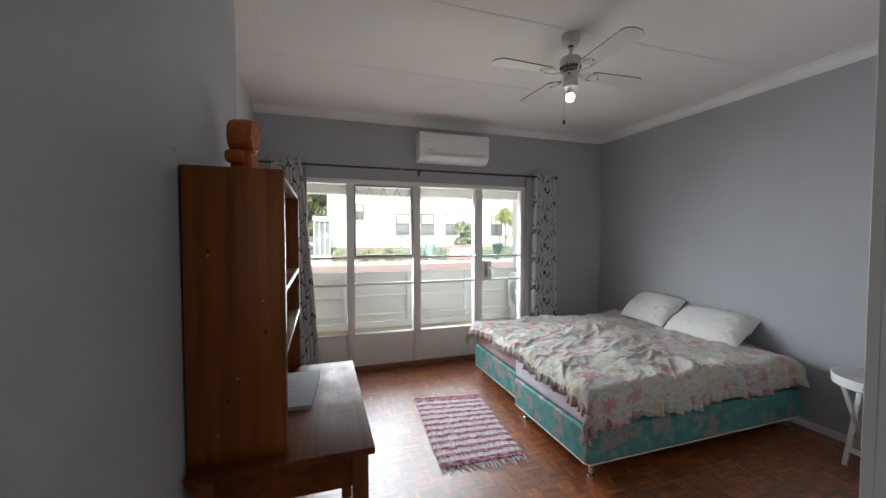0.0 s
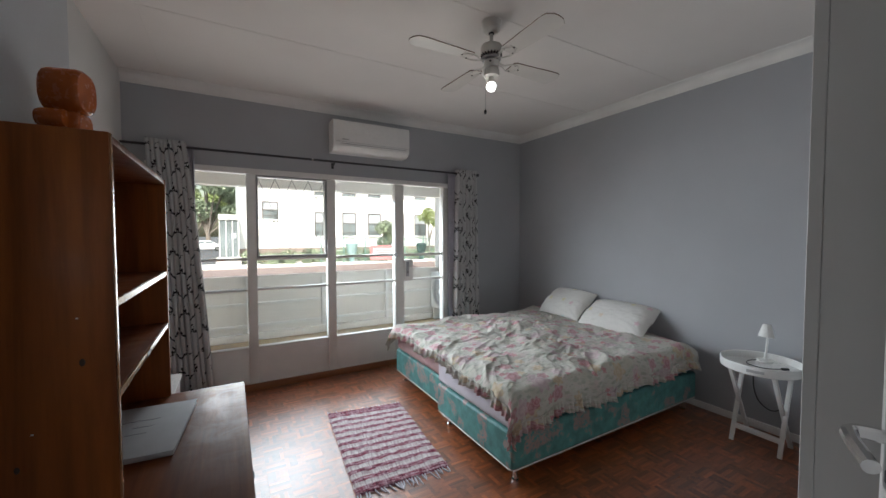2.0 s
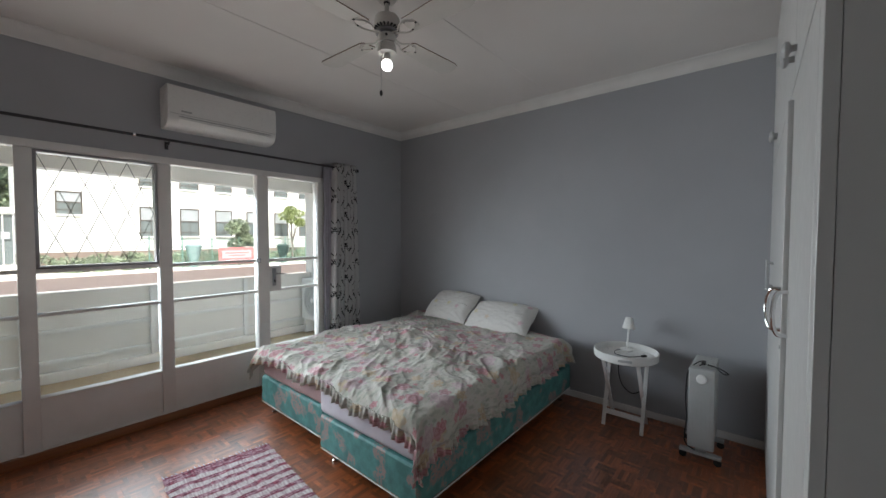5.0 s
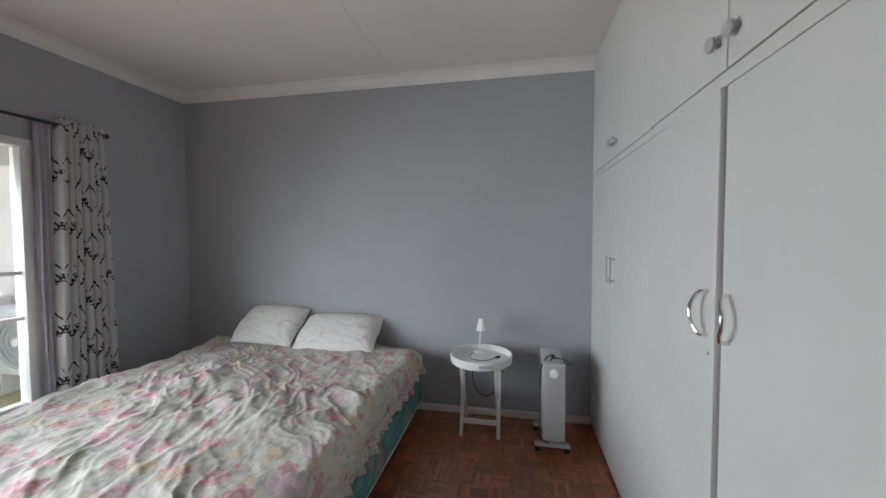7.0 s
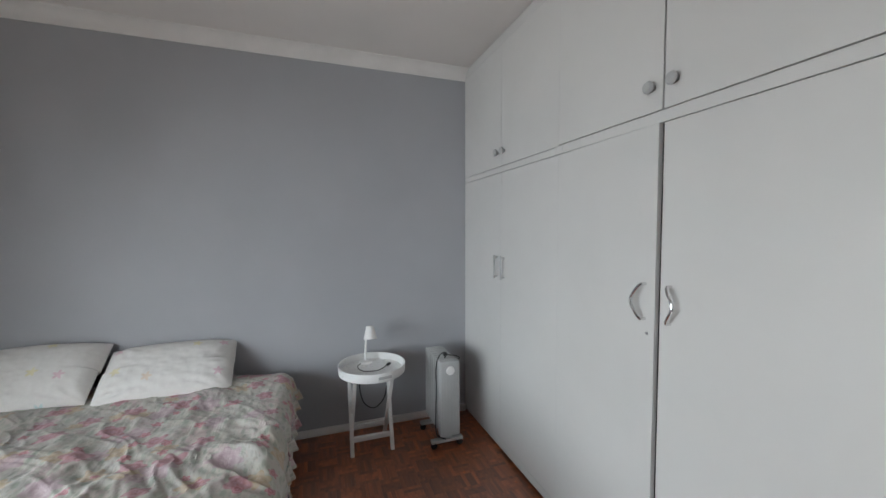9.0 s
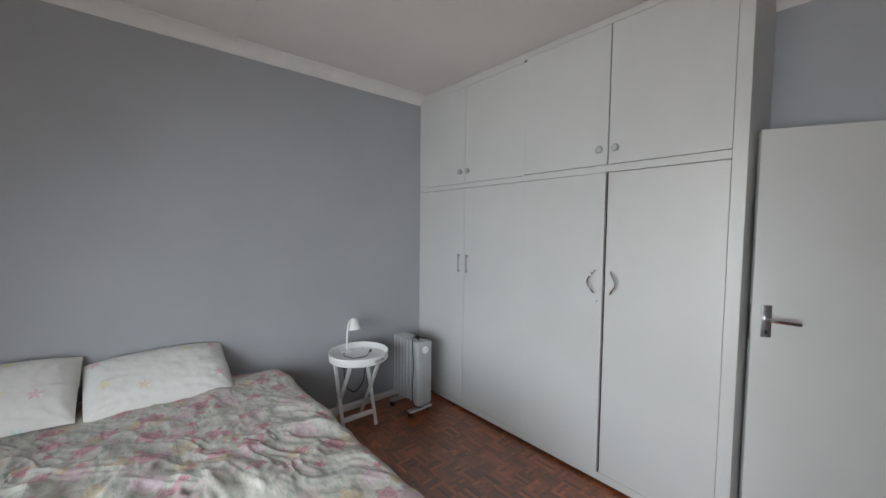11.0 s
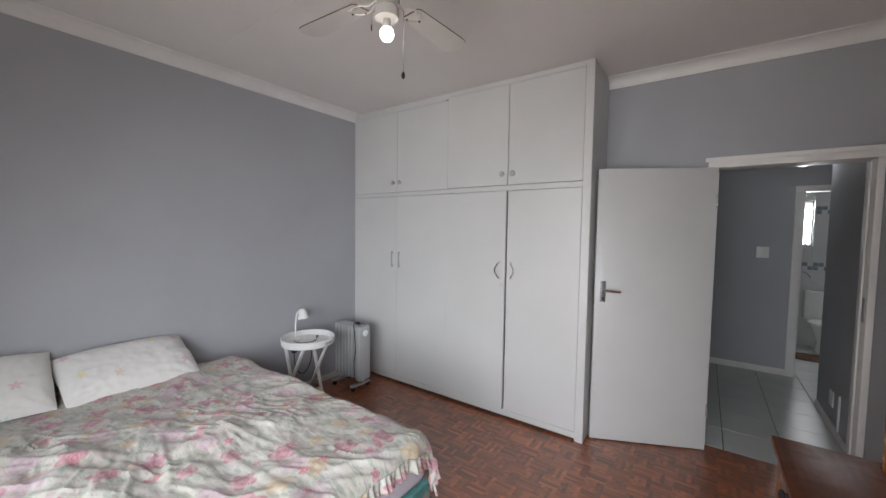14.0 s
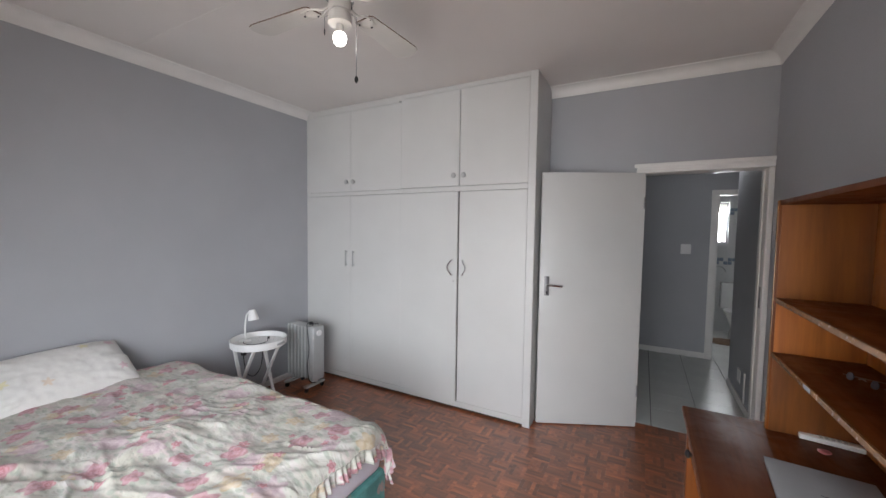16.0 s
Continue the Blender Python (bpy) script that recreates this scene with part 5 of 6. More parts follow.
for x in (2.895, 3.165):
    part("foot", bm_box(x - 0.022, 0.665, 0.045, x + 0.022, 0.895, 0.066, 0.006), M["heater"], ht)
    part("bracket", bm_box(x - 0.014, HYC - 0.03, 0.066, x + 0.014, HYC + 0.03, 0.118, 0.003), M["heater"], ht)
    for y in (0.685, 0.875):
        part("castor", moved(bm_lathe([(0.012, -0.011), (0.022, -0.008), (0.022, 0.008), (0.012, 0.011)], seg=16), Matrix.Translation((x, y, 0.023)) @ Matrix.Rotation(radians(90), 4, 'Y')), M["black"], ht)
part("cord", bm_tube(bezier([(2.90, HYC + 0.02, 0.632), (2.93, HYC - 0.01, 0.655), (2.96, HYC + 0.03, 0.64), (2.90, HYC + HW + 0.012, 0.58), (2.875, HYC + HW + 0.02, 0.42), (2.90, HYC + HW + 0.016, 0.26), (2.87, HYC + HW + 0.02, 0.12), (2.85, HYC + 0.03, 0.085)], 8), 0.004, 6), M["black"], ht)
part("cord_loop", bm_tube(bezier([(2.97, HYC - 0.02, 0.63), (2.95, HYC - 0.09, 0.62), (2.99, HYC - 0.13, 0.585), (3.03, HYC - 0.10, 0.57), (3.0, HYC - 0.05, 0.62)], 8), 0.004, 6), M["black"], ht)
part("plug", bm_box(2.93, HYC - 0.012, 0.632, 2.965, HYC + 0.012, 0.657, 0.005), M["black"], ht)

# ---- things on the desk and shelf ----
def figurine():
    """Thick cookie-shaped doll: round head over stub arms and a plain body, facing into the room."""
    bm = bmesh.new()

    def slab(half, rise, y, z, x0, x1, seg=28, square=2.6):
        rings = []
        for x, k in ((x0, 0.86), (x0 + 0.006, 0.95), (x0 + 0.018, 1.0), (x1 - 0.018, 1.0), (x1 - 0.006, 0.95), (x1, 0.86)):
            ring = []
            for i in range(seg):
                c, d = math.cos(2 * math.pi * i / seg), math.sin(2 * math.pi * i / seg)
                r = k / (abs(c) ** square + abs(d) ** square) ** (1 / square)
                ring.append(bm.verts.new((x, y + half * r * c, z + rise * r * d)))
            rings.append(ring)
        for p, q in zip(rings, rings[1:]):
            for i in range(seg):
                bm.faces.new((p[i], p[(i + 1) % seg], q[(i + 1) % seg], q[i]))
        bm.faces.new(list(reversed(rings[0]))), bm.faces.new(rings[-1])

    slab(0.064, 0.064, 0.0, 0.196, -0.060, 0.056)
    slab(0.046, 0.069, 0.0, 0.070, -0.050, 0.050, square=4.5)
    for side in (-1, 1):
        slab(0.034, 0.027, side * 0.056, 0.108, -0.056, 0.022, 22, 2.2)
    bmesh.ops.recalc_face_normals(bm, faces=bm.faces)
    return moved(bm, Matrix.Translation((-0.553, 1.81, HZ)) @ Matrix.Rotation(radians(-14), 4, 'Z') @ Matrix.Diagonal((0.88, 0.86, 1.09, 1)))


tagged(solid("figurine", figurine(), M["orange"]), "glossy orange ceramic figurine standing on the bookshelf", "figurine")
bk = thing("notebook", (-0.40, 1.85, TZ), "white paper pad with faint handwriting on the desk", "paper pad")
mt = Matrix.Translation((-0.405, 1.845, TZ + 0.001)) @ Matrix.Rotation(radians(-5), 4, 'Z')
part("pages", moved(bm_box(-0.135, -0.205, 0, 0.135, 0.205, 0.016, 0.001), mt), M["paper"], bk)
part("cover", moved(bm_box(-0.137, -0.207, 0.0162, 0.137, 0.207, 0.018, 0.0005), mt), M["paper"], bk)
for row, (n, x0, amp) in enumerate(((46, -0.075, 0.007), (26, -0.03, 0.006), (34, -0.06, 0.004))):
    y0 = 0.07 - row * 0.055
    pts = [(x0 + 0.0026 * k + 0.002 * math.sin(k * 1.9), y0 + amp * math.sin(k * 1.35) * (0.6 + 0.4 * math.sin(k * 0.37 + row)), 0.0184) for k in range(n)]
    part("writing", moved(bm_tube(pts, 0.0007, 4), mt), M["ink"], bk, "line of dark handwriting")
rc = thing("remote_control", (-0.555, 1.335, TZ), "white plastic remote control on the desk", "remote control")
mt = Matrix.Translation((-0.548, 1.362, TZ + 0.001)) @ Matrix.Rotation(radians(-8), 4, 'Z')
part("shell", moved(bm_box(-0.092, -0.019, 0, 0.092, 0.019, 0.020, 0.006), mt), M["plastic"], rc)
for k in range(5):
    for s in (-1, 1):
        part("button", moved(bm_box(-0.045 + k * 0.017, s * 0.007 - 0.004, 0.0195, -0.034 + k * 0.017, s * 0.007 + 0.004, 0.022, 0.001), mt), M["heater"], rc)
wr = bmesh.new()
bmesh.ops.create_icosphere(wr, subdivisions=3, radius=0.02)
for v in wr.verts:
    v.co *= 1 + 0.3 * noise.noise(v.co * 70)
    v.co.z = v.co.z * 0.25
tagged(solid("sweet_wrapper", moved(wr, Matrix.Translation((-0.50, 1.455, TZ + 0.007))), M["red"]), "crumpled red sweet wrapper on the desk", "wrapper")
gl = thing("spectacles", (-0.52, 1.63, 1.092), "pair of spectacles lying on the bookshelf", "spectacles")
for dy, nm in ((-0.033, "lens"), (0.033, "lens")):
    mt = Matrix.Translation((-0.52 - dy * 0.5, 1.63 + dy, 1.107)) @ Matrix.Rotation(radians(70), 4, 'Y') @ Matrix.Diagonal((0.5, 0.8, 1, 1))
    part(nm, moved(bm_lathe([(0.020, -0.001), (0.025, -0.001), (0.025, 0.002), (0.002, 0.002)], seg=20), mt), M["ink"], gl, "dark rimmed lens")
part("bridge", bm_tube([(-0.514, 1.622, 1.108), (-0.52, 1.63, 1.112), (-0.526, 1.638, 1.108)], 0.002, 6), M["steel"], gl)
for dy in (-0.055, 0.055):
    part("temple", bm_tube([(-0.52 - dy * 0.5, 1.63 + dy, 1.105), (-0.58, 1.63 + dy * 0.9, 1.096), (-0.63, 1.63 + dy * 0.7, 1.0945)], 0.0018, 6), M["steel"], gl)
tagged(solid("price_sticker", boxes((HX1 - 0.0008, 1.70, 1.0755, HX1 + 0.0004, 1.755, 1.0885)), M["paper"]), "white paper sticker on the shelf edge", "sticker")

# ---- behind the desk ----
bx = thing("storage_box", (-0.6, 3.1, 0), "white plastic storage box standing by the curtain", "box")
part("body", bm_box(-0.80, 2.75, 0.0, -0.43, 3.25, 0.50, 0.012), M["plastic"], bx)
part("lid", bm_box(-0.81, 2.74, 0.50, -0.42, 3.26, 0.53, 0.008), M["plastic"], bx)
cn = thing("walking_stick", (-0.40, 2.6, 0), "black stick leaning beside the desk", "stick")
part("shaft", bm_tube(bezier([(-0.30, 2.50, 0.01), (-0.40, 2.50, 0.55), (-0.47, 2.50, 0.86), (-0.52, 2.50, 0.91), (-0.57, 2.50, 0.88)], 8), 0.011, 8), M["black"], cn)

nail = thing("wall_hook", (XW, 1.27, 1.73), "small white screw hook in the grey wall", "hook")
part("screw", bm_tube([(XW - 0.002, 1.27, 1.755), (XW + 0.010, 1.27, 1.755)], 0.003, 8), M["plastic"], nail)
part("eyelet", bm_tube([(XW + 0.010, 1.27, 1.755), (XW + 0.011, 1.27, 1.748), (XW + 0.008, 1.27, 1.742)], 0.0016, 6), M["steel"], nail)

# ---- hall and bathroom things ----
sw = thing("light_switch", (-0.355, -2.29, 1.37), "white plastic light switch on the hall wall", "light switch")
part("plate", bm_box(-0.41, -2.29, 1.305, -0.30, -2.282, 1.43, 0.003), M["plastic"], sw)
part("rocker", bm_box(-0.37, -2.282, 1.34, -0.34, -2.277, 1.395, 0.002), M["plastic"], sw)
so = thing("wall_socket", (XH, -1.0, 0.25), "white plastic wall socket in the hall", "socket")
part("plate", bm_box(XH, -1.06, 0.19, XH + 0.008, -0.95, 0.31, 0.003), M["plastic"], so)
cb = tagged(solid("cable_trunking", bm_box(XH, -0.80, 0.07, XH + 0.012, -0.775, 0.34, 0.002), M["trim"]), "white cable trunking on the hall wall", "trunking")
hl = thing("hall_ceiling_light", (-0.53, -1.5, 2.34), "round white glass ceiling light in the hall", "ceiling light")
part("base", bm_lathe([(0.085, 2.325), (0.085, 2.339)], (-0.53, -1.5, 0), 24), M["plastic"], hl)
part("diffuser", bm_lathe([(0.01, 2.205), (0.05, 2.212), (0.085, 2.245), (0.10, 2.29), (0.09, 2.324)], (-0.53, -1.5, 0), 24), M["halllamp"], hl, "frosted glass bowl")
wc = thing("toilet", (-1.15, -3.6, 0), "white ceramic toilet in the bathroom", "toilet")
part("cistern", bm_box(-1.36, -3.99, 0.40, -0.98, -3.82, 0.80, 0.02), M["ceramic"], wc)
part("bowl", moved(bm_lathe([(0.10, 0.0), (0.11, 0.05), (0.09, 0.15), (0.15, 0.33), (0.18, 0.39), (0.17, 0.40), (0.02, 0.38)], seg=24), Matrix.Translation((-1.17, -3.60, 0)) @ Matrix.Diagonal((1, 1.3, 1, 1))), M["ceramic"], wc)
part("seat", moved(bm_lathe([(0.12, 0.402), (0.185, 0.402), (0.185, 0.418), (0.12, 0.42)], seg=24), Matrix.Translation((-1.17, -3.60, 0)) @ Matrix.Diagonal((1, 1.3, 1, 1))), M["plastic"], wc)
mt = bm_lathe([(0.30, 0.0), (0.31, 0.006), (0.29, 0.014), (0.02, 0.015)], seg=32)
tagged(solid("bath_mat", moved(mt, Matrix.Translation((-0.98, -3.28, 0.0)) @ Matrix.Diagonal((1, 0.6, 1, 1))), M["mat"]), "brown oval bath mat on the bathroom floor", "bath mat")
# white translucent pane, added so the bathroom window shows as overbright daylight
DAYLIT_PANE = bpy.data.materials.new("white_daylight_pane")
DAYLIT_PANE.use_nodes = True
_fn = DAYLIT_PANE.node_tree.nodes
_ft = _fn.new("ShaderNodeBsdfTranslucent")
_ft.inputs[0].default_value = (0.85, 0.88, 0.88, 1)
DAYLIT_PANE.node_tree.links.new(_ft.outputs[0], _fn["Material Output"].inputs[0])
bw = thing("window_2", (-0.955, -4.05, 1.42), "narrow steel bathroom window", "window")
bw["kind"] = "structure"
for r in ((-1.05, -4.08, 1.42, -1.03, -4.03, 2.06), (-0.88, -4.08, 1.42, -0.86, -4.03, 2.06), (-1.03, -4.08, 1.42, -0.88, -4.03, 1.44), (-1.03, -4.08, 2.04, -0.88, -4.03, 2.06), (-0.99, -4.07, 1.44, -0.975, -4.04, 1.72)):
    part("window_frame", bm_box(*r, 0.003), M["steel"], bw)
pn = part("pane", bm_box(-1.03, -4.058, 1.44, -0.88, -4.054, 2.04), DAYLIT_PANE, bw, "white translucent pane standing in for bright daylight outside")
pn.visible_shadow = False
bh = tagged(solid("towel_hook", bm_tube(bezier([(-0.93, -4.0, 1.03), (-0.93, -3.95, 1.05), (-1.0, -3.94, 1.03), (-1.04, -3.95, 0.97)], 6), 0.008, 8), M["chrome"]), "bent chrome hook on the bathroom wall", "hook")

# ---- balcony things ----
ou = thing("outdoor_ac_unit", (2.5, 4.75, 0.25), "white outdoor air conditioner unit with round fan grille", "air conditioner")
part("casing", bm_box(2.44, 4.50, 0.42, 2.598, 5.0, 0.94, 0.02), M["plastic"], ou)
rg = bmesh.new()
for r in (0.07, 0.12, 0.165, 0.20):
    bm_tube([(2.432, 4.73 + r * math.cos(a), 0.68 + r * math.sin(a)) for a in np.linspace(0, 2 * math.pi, 25)], 0.004, 5, rg)
part("fan_grille", rg, M["heater"], ou, "pale wire grille")
# flat grey disc on the casing paints the shade inside the fan opening
part("fan_shade_disc", moved(bm_lathe([(0.19, 0), (0.19, 0.004)], seg=28), Matrix.Translation((2.438, 4.73, 0.68)) @ Matrix.Rotation(radians(90), 4, 'Y')), M["heater"], ou, "grey disc for the shade in the fan opening")
part("hub", moved(bm_lathe([(0.035, 0), (0.03, 0.012)], seg=20), Matrix.Translation((2.437, 4.73, 0.68)) @ Matrix.Rotation(radians(-90), 4, 'Y')), M["plastic"], ou)
for y in (4.56, 4.92):
    part("bracket", bm_box(2.45, y, 0.25, 2.59, y + 0.03, 0.42, 0.004), M["trim"], ou)

# ---- outside: street, building, planting ----
GZ = -0.62
setting("pavement", boxes((-60, 26.6, GZ, 60, 29.9, GZ + 0.14), bevel=0.02), M["cream"], "pale raised pavement along the building", "pavement")
setting("road", boxes((-60, 20.5, GZ - 0.1, 60, 26.6, GZ + 0.02)), M["brick"], "reddish brick-paved road", "road")
setting("forecourt", boxes((-60, 5.4, GZ - 0.1, 60, 20.5, GZ + 0.03)), M["cream"], "pale concrete forecourt", "ground")

bld = thing("apartment_building", (16, 30, GZ), "white two-storey building with dark steel windows", "building")
part("wall", bm_box(0.45, 30.0, GZ, 42, 42, 8.6), M["facade"], bld)
part("plinth", bm_box(0.44, 29.95, GZ, 42, 29.999, 0.55), M["plinth"], bld, "grey-brown plinth")
part("roof", bm_box(0.1, 29.7, 8.6, 42.3, 42.3, 8.9, 0.05), M["plinth"], bld)


def far_window(x0, x1, z0, z1):
    mid = z0 + (z1 - z0) * 0.56
    w = part("window", bm_box(x0, 29.96, z0, x1, 29.999, mid), M["pane"], bld, "dark glazed window")
    # upper part of the window in a paler grey than the lower
    part("upper_pane", bm_box(x0, 29.96, mid, x1, 29.999, z1), M["palepane"], w, "paler upper pane")
    for r in ((x0 - 0.07, z0, x0, z1), (x1, z0, x1 + 0.07, z1), (x0 - 0.07, z1, x1 + 0.07, z1 + 0.08), (x0, mid - 0.035, x1, mid + 0.035), (x0, z0 + 0.24, x1, z0 + 0.28), ((x0 + x1) / 2 - 0.02, z0, (x0 + x1) / 2 + 0.02, mid)):
        part("frame", bm_box(r[0], 29.93, r[1], r[2], 29.998, r[3]), M["sash"], w)
    part("sill", bm_box(x0 - 0.1, 29.9, z0 - 0.08, x1 + 0.1, 29.998, z0), M["facade"], w)


far_window(2.0, 2.95, 2.68, 3.88)
for k in range(9):
    x = 5.65 + 2.12 * k
    far_window(x, x + 0.98, 1.45, 3.22)
    far_window(x, x + 0.98, 4.58, 6.3)
far_window(2.0, 2.95, 5.9, 7.1)

kio = thing("entrance_porch", (-0.1, 28.5, GZ), "white glazed entrance porch beside the building", "porch")
part("roof", bm_box(-0.75, 28.2, 2.55, 0.44, 30.2, 2.85, 0.02), M["facade"], kio)
for x in (-0.72, -0.35, 0.02, 0.36):
    part("post", bm_box(x, 28.3, GZ, x + 0.045, 28.35, 2.55), M["facade"], kio)
part("glazing", bm_box(-0.65, 28.36, 0.1, 0.36, 28.38, 2.5), M["pane"], kio, "dark glazing")
part("sign", bm_box(-0.02, 28.28, 1.3, 0.26, 28.3, 1.65), M["paper"], kio)
for k in range(4):
    part("step", bm_box(-0.9, 27.2 + 0.28 * k, GZ, 0.5, 28.3, GZ + 0.17 * (k + 1)), M["cream"], kio)


def leaf_mesh(name, blobs, n, size, seed, mat):
    """Many small two-triangle leaves scattered in uneven blobs (centre, radii)."""
    rs = np.random.RandomState(seed)
    vs, fs = [], []
    per = n // len(blobs)
    for c, r in blobs:
        d = rs.normal(size=(per, 3))
        d /= np.linalg.norm(d, axis=1)[:, None]
        rad = 0.55 + 0.5 * rs.rand(per) ** 0.6
        p = np.array(c) + d * np.array(r) * rad[:, None]
        for q in p:
            a, b = rs.normal(size=3), rs.normal(size=3)
            a /= np.linalg.norm(a)
            b = np.cross(a, b)
            b /= np.linalg.norm(b)
            s = size * (0.6 + 0.8 * rs.rand())
            k = len(vs)
            vs += [tuple(q + a * s), tuple(q + b * s * 0.45), tuple(q - a * s), tuple(q - b * s * 0.45)]
            fs.append((k, k + 1, k + 2, k + 3))
    me = bpy.data.meshes.new(name)
    me.from_pydata(vs, [], fs)
    me.materials.append(mat)
    return me


def tree(x, y, ground, height, spread, seed, mat, label, leaves=2600, size=0.16, kind="tree", bole=0.42):
    rs = random.Random(seed)
    t = thing("tree" if kind == "tree" else "shrub", (x, y, ground), label, kind)
    hb = height * (bole if kind == "tree" else 0.25)
    bm = bm_tube([(x, y, ground), (x + 0.05, y, ground + hb * 0.6), (x - 0.04, y, ground + hb), (x, y, ground + height * 0.75)], [spread * 0.07, spread * 0.055, spread * 0.05, spread * 0.015], 9)
    blobs = []
    for k in range(9):
        a, f = rs.uniform(0, 2 * math.pi), rs.uniform(0.25, 0.95)
        tip = Vector((x + math.cos(a) * spread * f * 0.8, y + math.sin(a) * spread * f * 0.8, ground + hb + (height - hb) * rs.uniform(0.15, 0.9)))
        bm_tube([(x, y, ground + hb * rs.uniform(0.7, 1.1)), ((x + tip.x) / 2, (y + tip.y) / 2, (ground + hb + tip.z) / 2 + 0.1), tip], [spread * 0.03, spread * 0.02, spread * 0.006], 6, bm)
        r = spread * rs.uniform(0.3, 0.5)
        blobs.append((tuple(tip), (r, r, r * 0.75)))
    part("trunk", bm, M["bark"], t)
    cr = new("crown", leaf_mesh("crown", blobs, leaves, size, seed, mat))
    cr.parent = t
    cr.matrix_parent_inverse = t.matrix_world.inverted()
    return t


tree(-3.2, 72, GZ, 13.5, 6.0, 1, M["leaf"], "broad green street tree", 9000, 0.30, bole=0.2)
tree(-13, 78, GZ, 15, 7.0, 2, M["leaf"], "broad green street tree", 7000, 0.34, bole=0.2)
tree(2.5, 84, GZ, 14, 6.0, 3, M["leaf2"], "leafy yellow-green street tree", 6000, 0.32, bole=0.2)
tree(-6.5, 95, GZ, 12, 7.0, 4, M["leaf2"], "leafy yellow-green street tree", 6000, 0.34, bole=0.2)
tree(10.4, 27.4, GZ + 0.1, 3.1, 1.15, 5, M["leaf"], "dense green shrub behind the fence", 3600, 0.09, "shrub")
tree(14.6, 28.2, GZ + 0.1, 4.3, 1.25, 6, M["leaf2"], "young yellow-green tree by the building", 1800, 0.09)
tree(17.4, 28.3, GZ + 0.1, 4.1, 1.1, 7, M["leaf2"], "young yellow-green tree by the building", 1200, 0.09)

hedge_me = leaf_mesh("hedge", [((x + 0.3 * math.sin(x * 3), 28.6, GZ + 0.5 + 0.12 * math.sin(x * 1.7)), (0.75, 0.5, 0.55)) for x in np.arange(1.4, 24, 0.8)], 15000, 0.085, 11, M["leaf"])
tagged(new("hedge", hedge_me), "low dark green hedge along the building", "hedge", kind="stuff")
spk = bmesh.new()
rs = random.Random(12)
for k in range(260):
    x, a = rs.choice((2.4, 3.5, 4.6)) + rs.uniform(-0.25, 0.25), rs.uniform(0, 2 * math.pi)
    L = rs.uniform(0.5, 0.95)
    y = 27.9 + rs.uniform(-0.2, 0.2)
    bm_tube([(x, y, GZ + 0.12), (x + math.cos(a) * L * 0.3, y + math.sin(a) * L * 0.3, GZ + 0.12 + L * 0.7), (x + math.cos(a) * L * 0.75, y + math.sin(a) * L * 0.75, GZ + 0.12 + L * 0.85)], [0.02, 0.025, 0.004], 4, spk)
tagged(solid("strap_leaf_plants", spk, M["leaf"], False), "clump of green strap-leaved plants", "plants", kind="stuff")

fn = thing("fence", (10, 26.9, GZ), "thin green wire fence on slim posts", "fence")
for k in range(13):
    part("post", bm_tube([(5.4 + 1.6 * k, 26.95, GZ + 0.14), (5.4 + 1.6 * k, 26.95, 1.45)], 0.035, 8), M["green"], fn)
for z in (-0.1, 0.35, 0.8, 1.25):
    part("wire", bm_tube([(5.4, 26.95, z), (24.6, 26.95, z)], 0.012, 5), M["green"], fn)
mesh = bmesh.new()
for k in range(161):
    bm_tube([(5.4 + 0.12 * k, 26.96, GZ + 0.16), (5.4 + 0.12 * k, 26.96, 1.30)], 0.006, 4, mesh)
for k in range(12):
    bm_tube([(5.4, 26.965, GZ + 0.2 + 0.15 * k), (24.6, 26.965, GZ + 0.2 + 0.15 * k)], 0.006, 4, mesh)
part("wire_mesh", mesh, M["green"], fn, "fine green wire mesh")
bn = thing("banner", (10.0, 26.9, GZ), "red-bordered white advertising banner tied to the fence", "banner")
part("cloth", bm_box(8.95, 26.86, -0.35, 11.1, 26.89, 0.72), M["red"], bn)
part("field", bm_box(9.15, 26.845, 0.02, 10.95, 26.859, 0.52), M["paper"], bn, "white field")
for k, (a, b) in enumerate(((9.3, 10.8), (9.5, 10.55))):
    part("lettering", bm_box(a, 26.838, 0.32 - 0.17 * k, b, 26.844, 0.40 - 0.17 * k), M["red"], bn, "red line of lettering")


def planter(x, h, mat, label):
    ob = bm_lathe([(0.16, 0), (0.2, 0.05), (0.16, 0.12), (0.34, h * 0.55), (0.42, h * 0.85), (0.44, h * 0.93), (0.36, h * 0.96), (0.30, h)], (x, 27.2, GZ + 0.14), 20)
    return tagged(solid("planter", ob, mat), label, "planter", "planters by the fence")


planter(7.65, 1.45, M["teal"], "tall turquoise glazed planter by the fence")
planter(13.35, 1.35, M["darkglaze"], "tall dark green glazed planter by the fence")


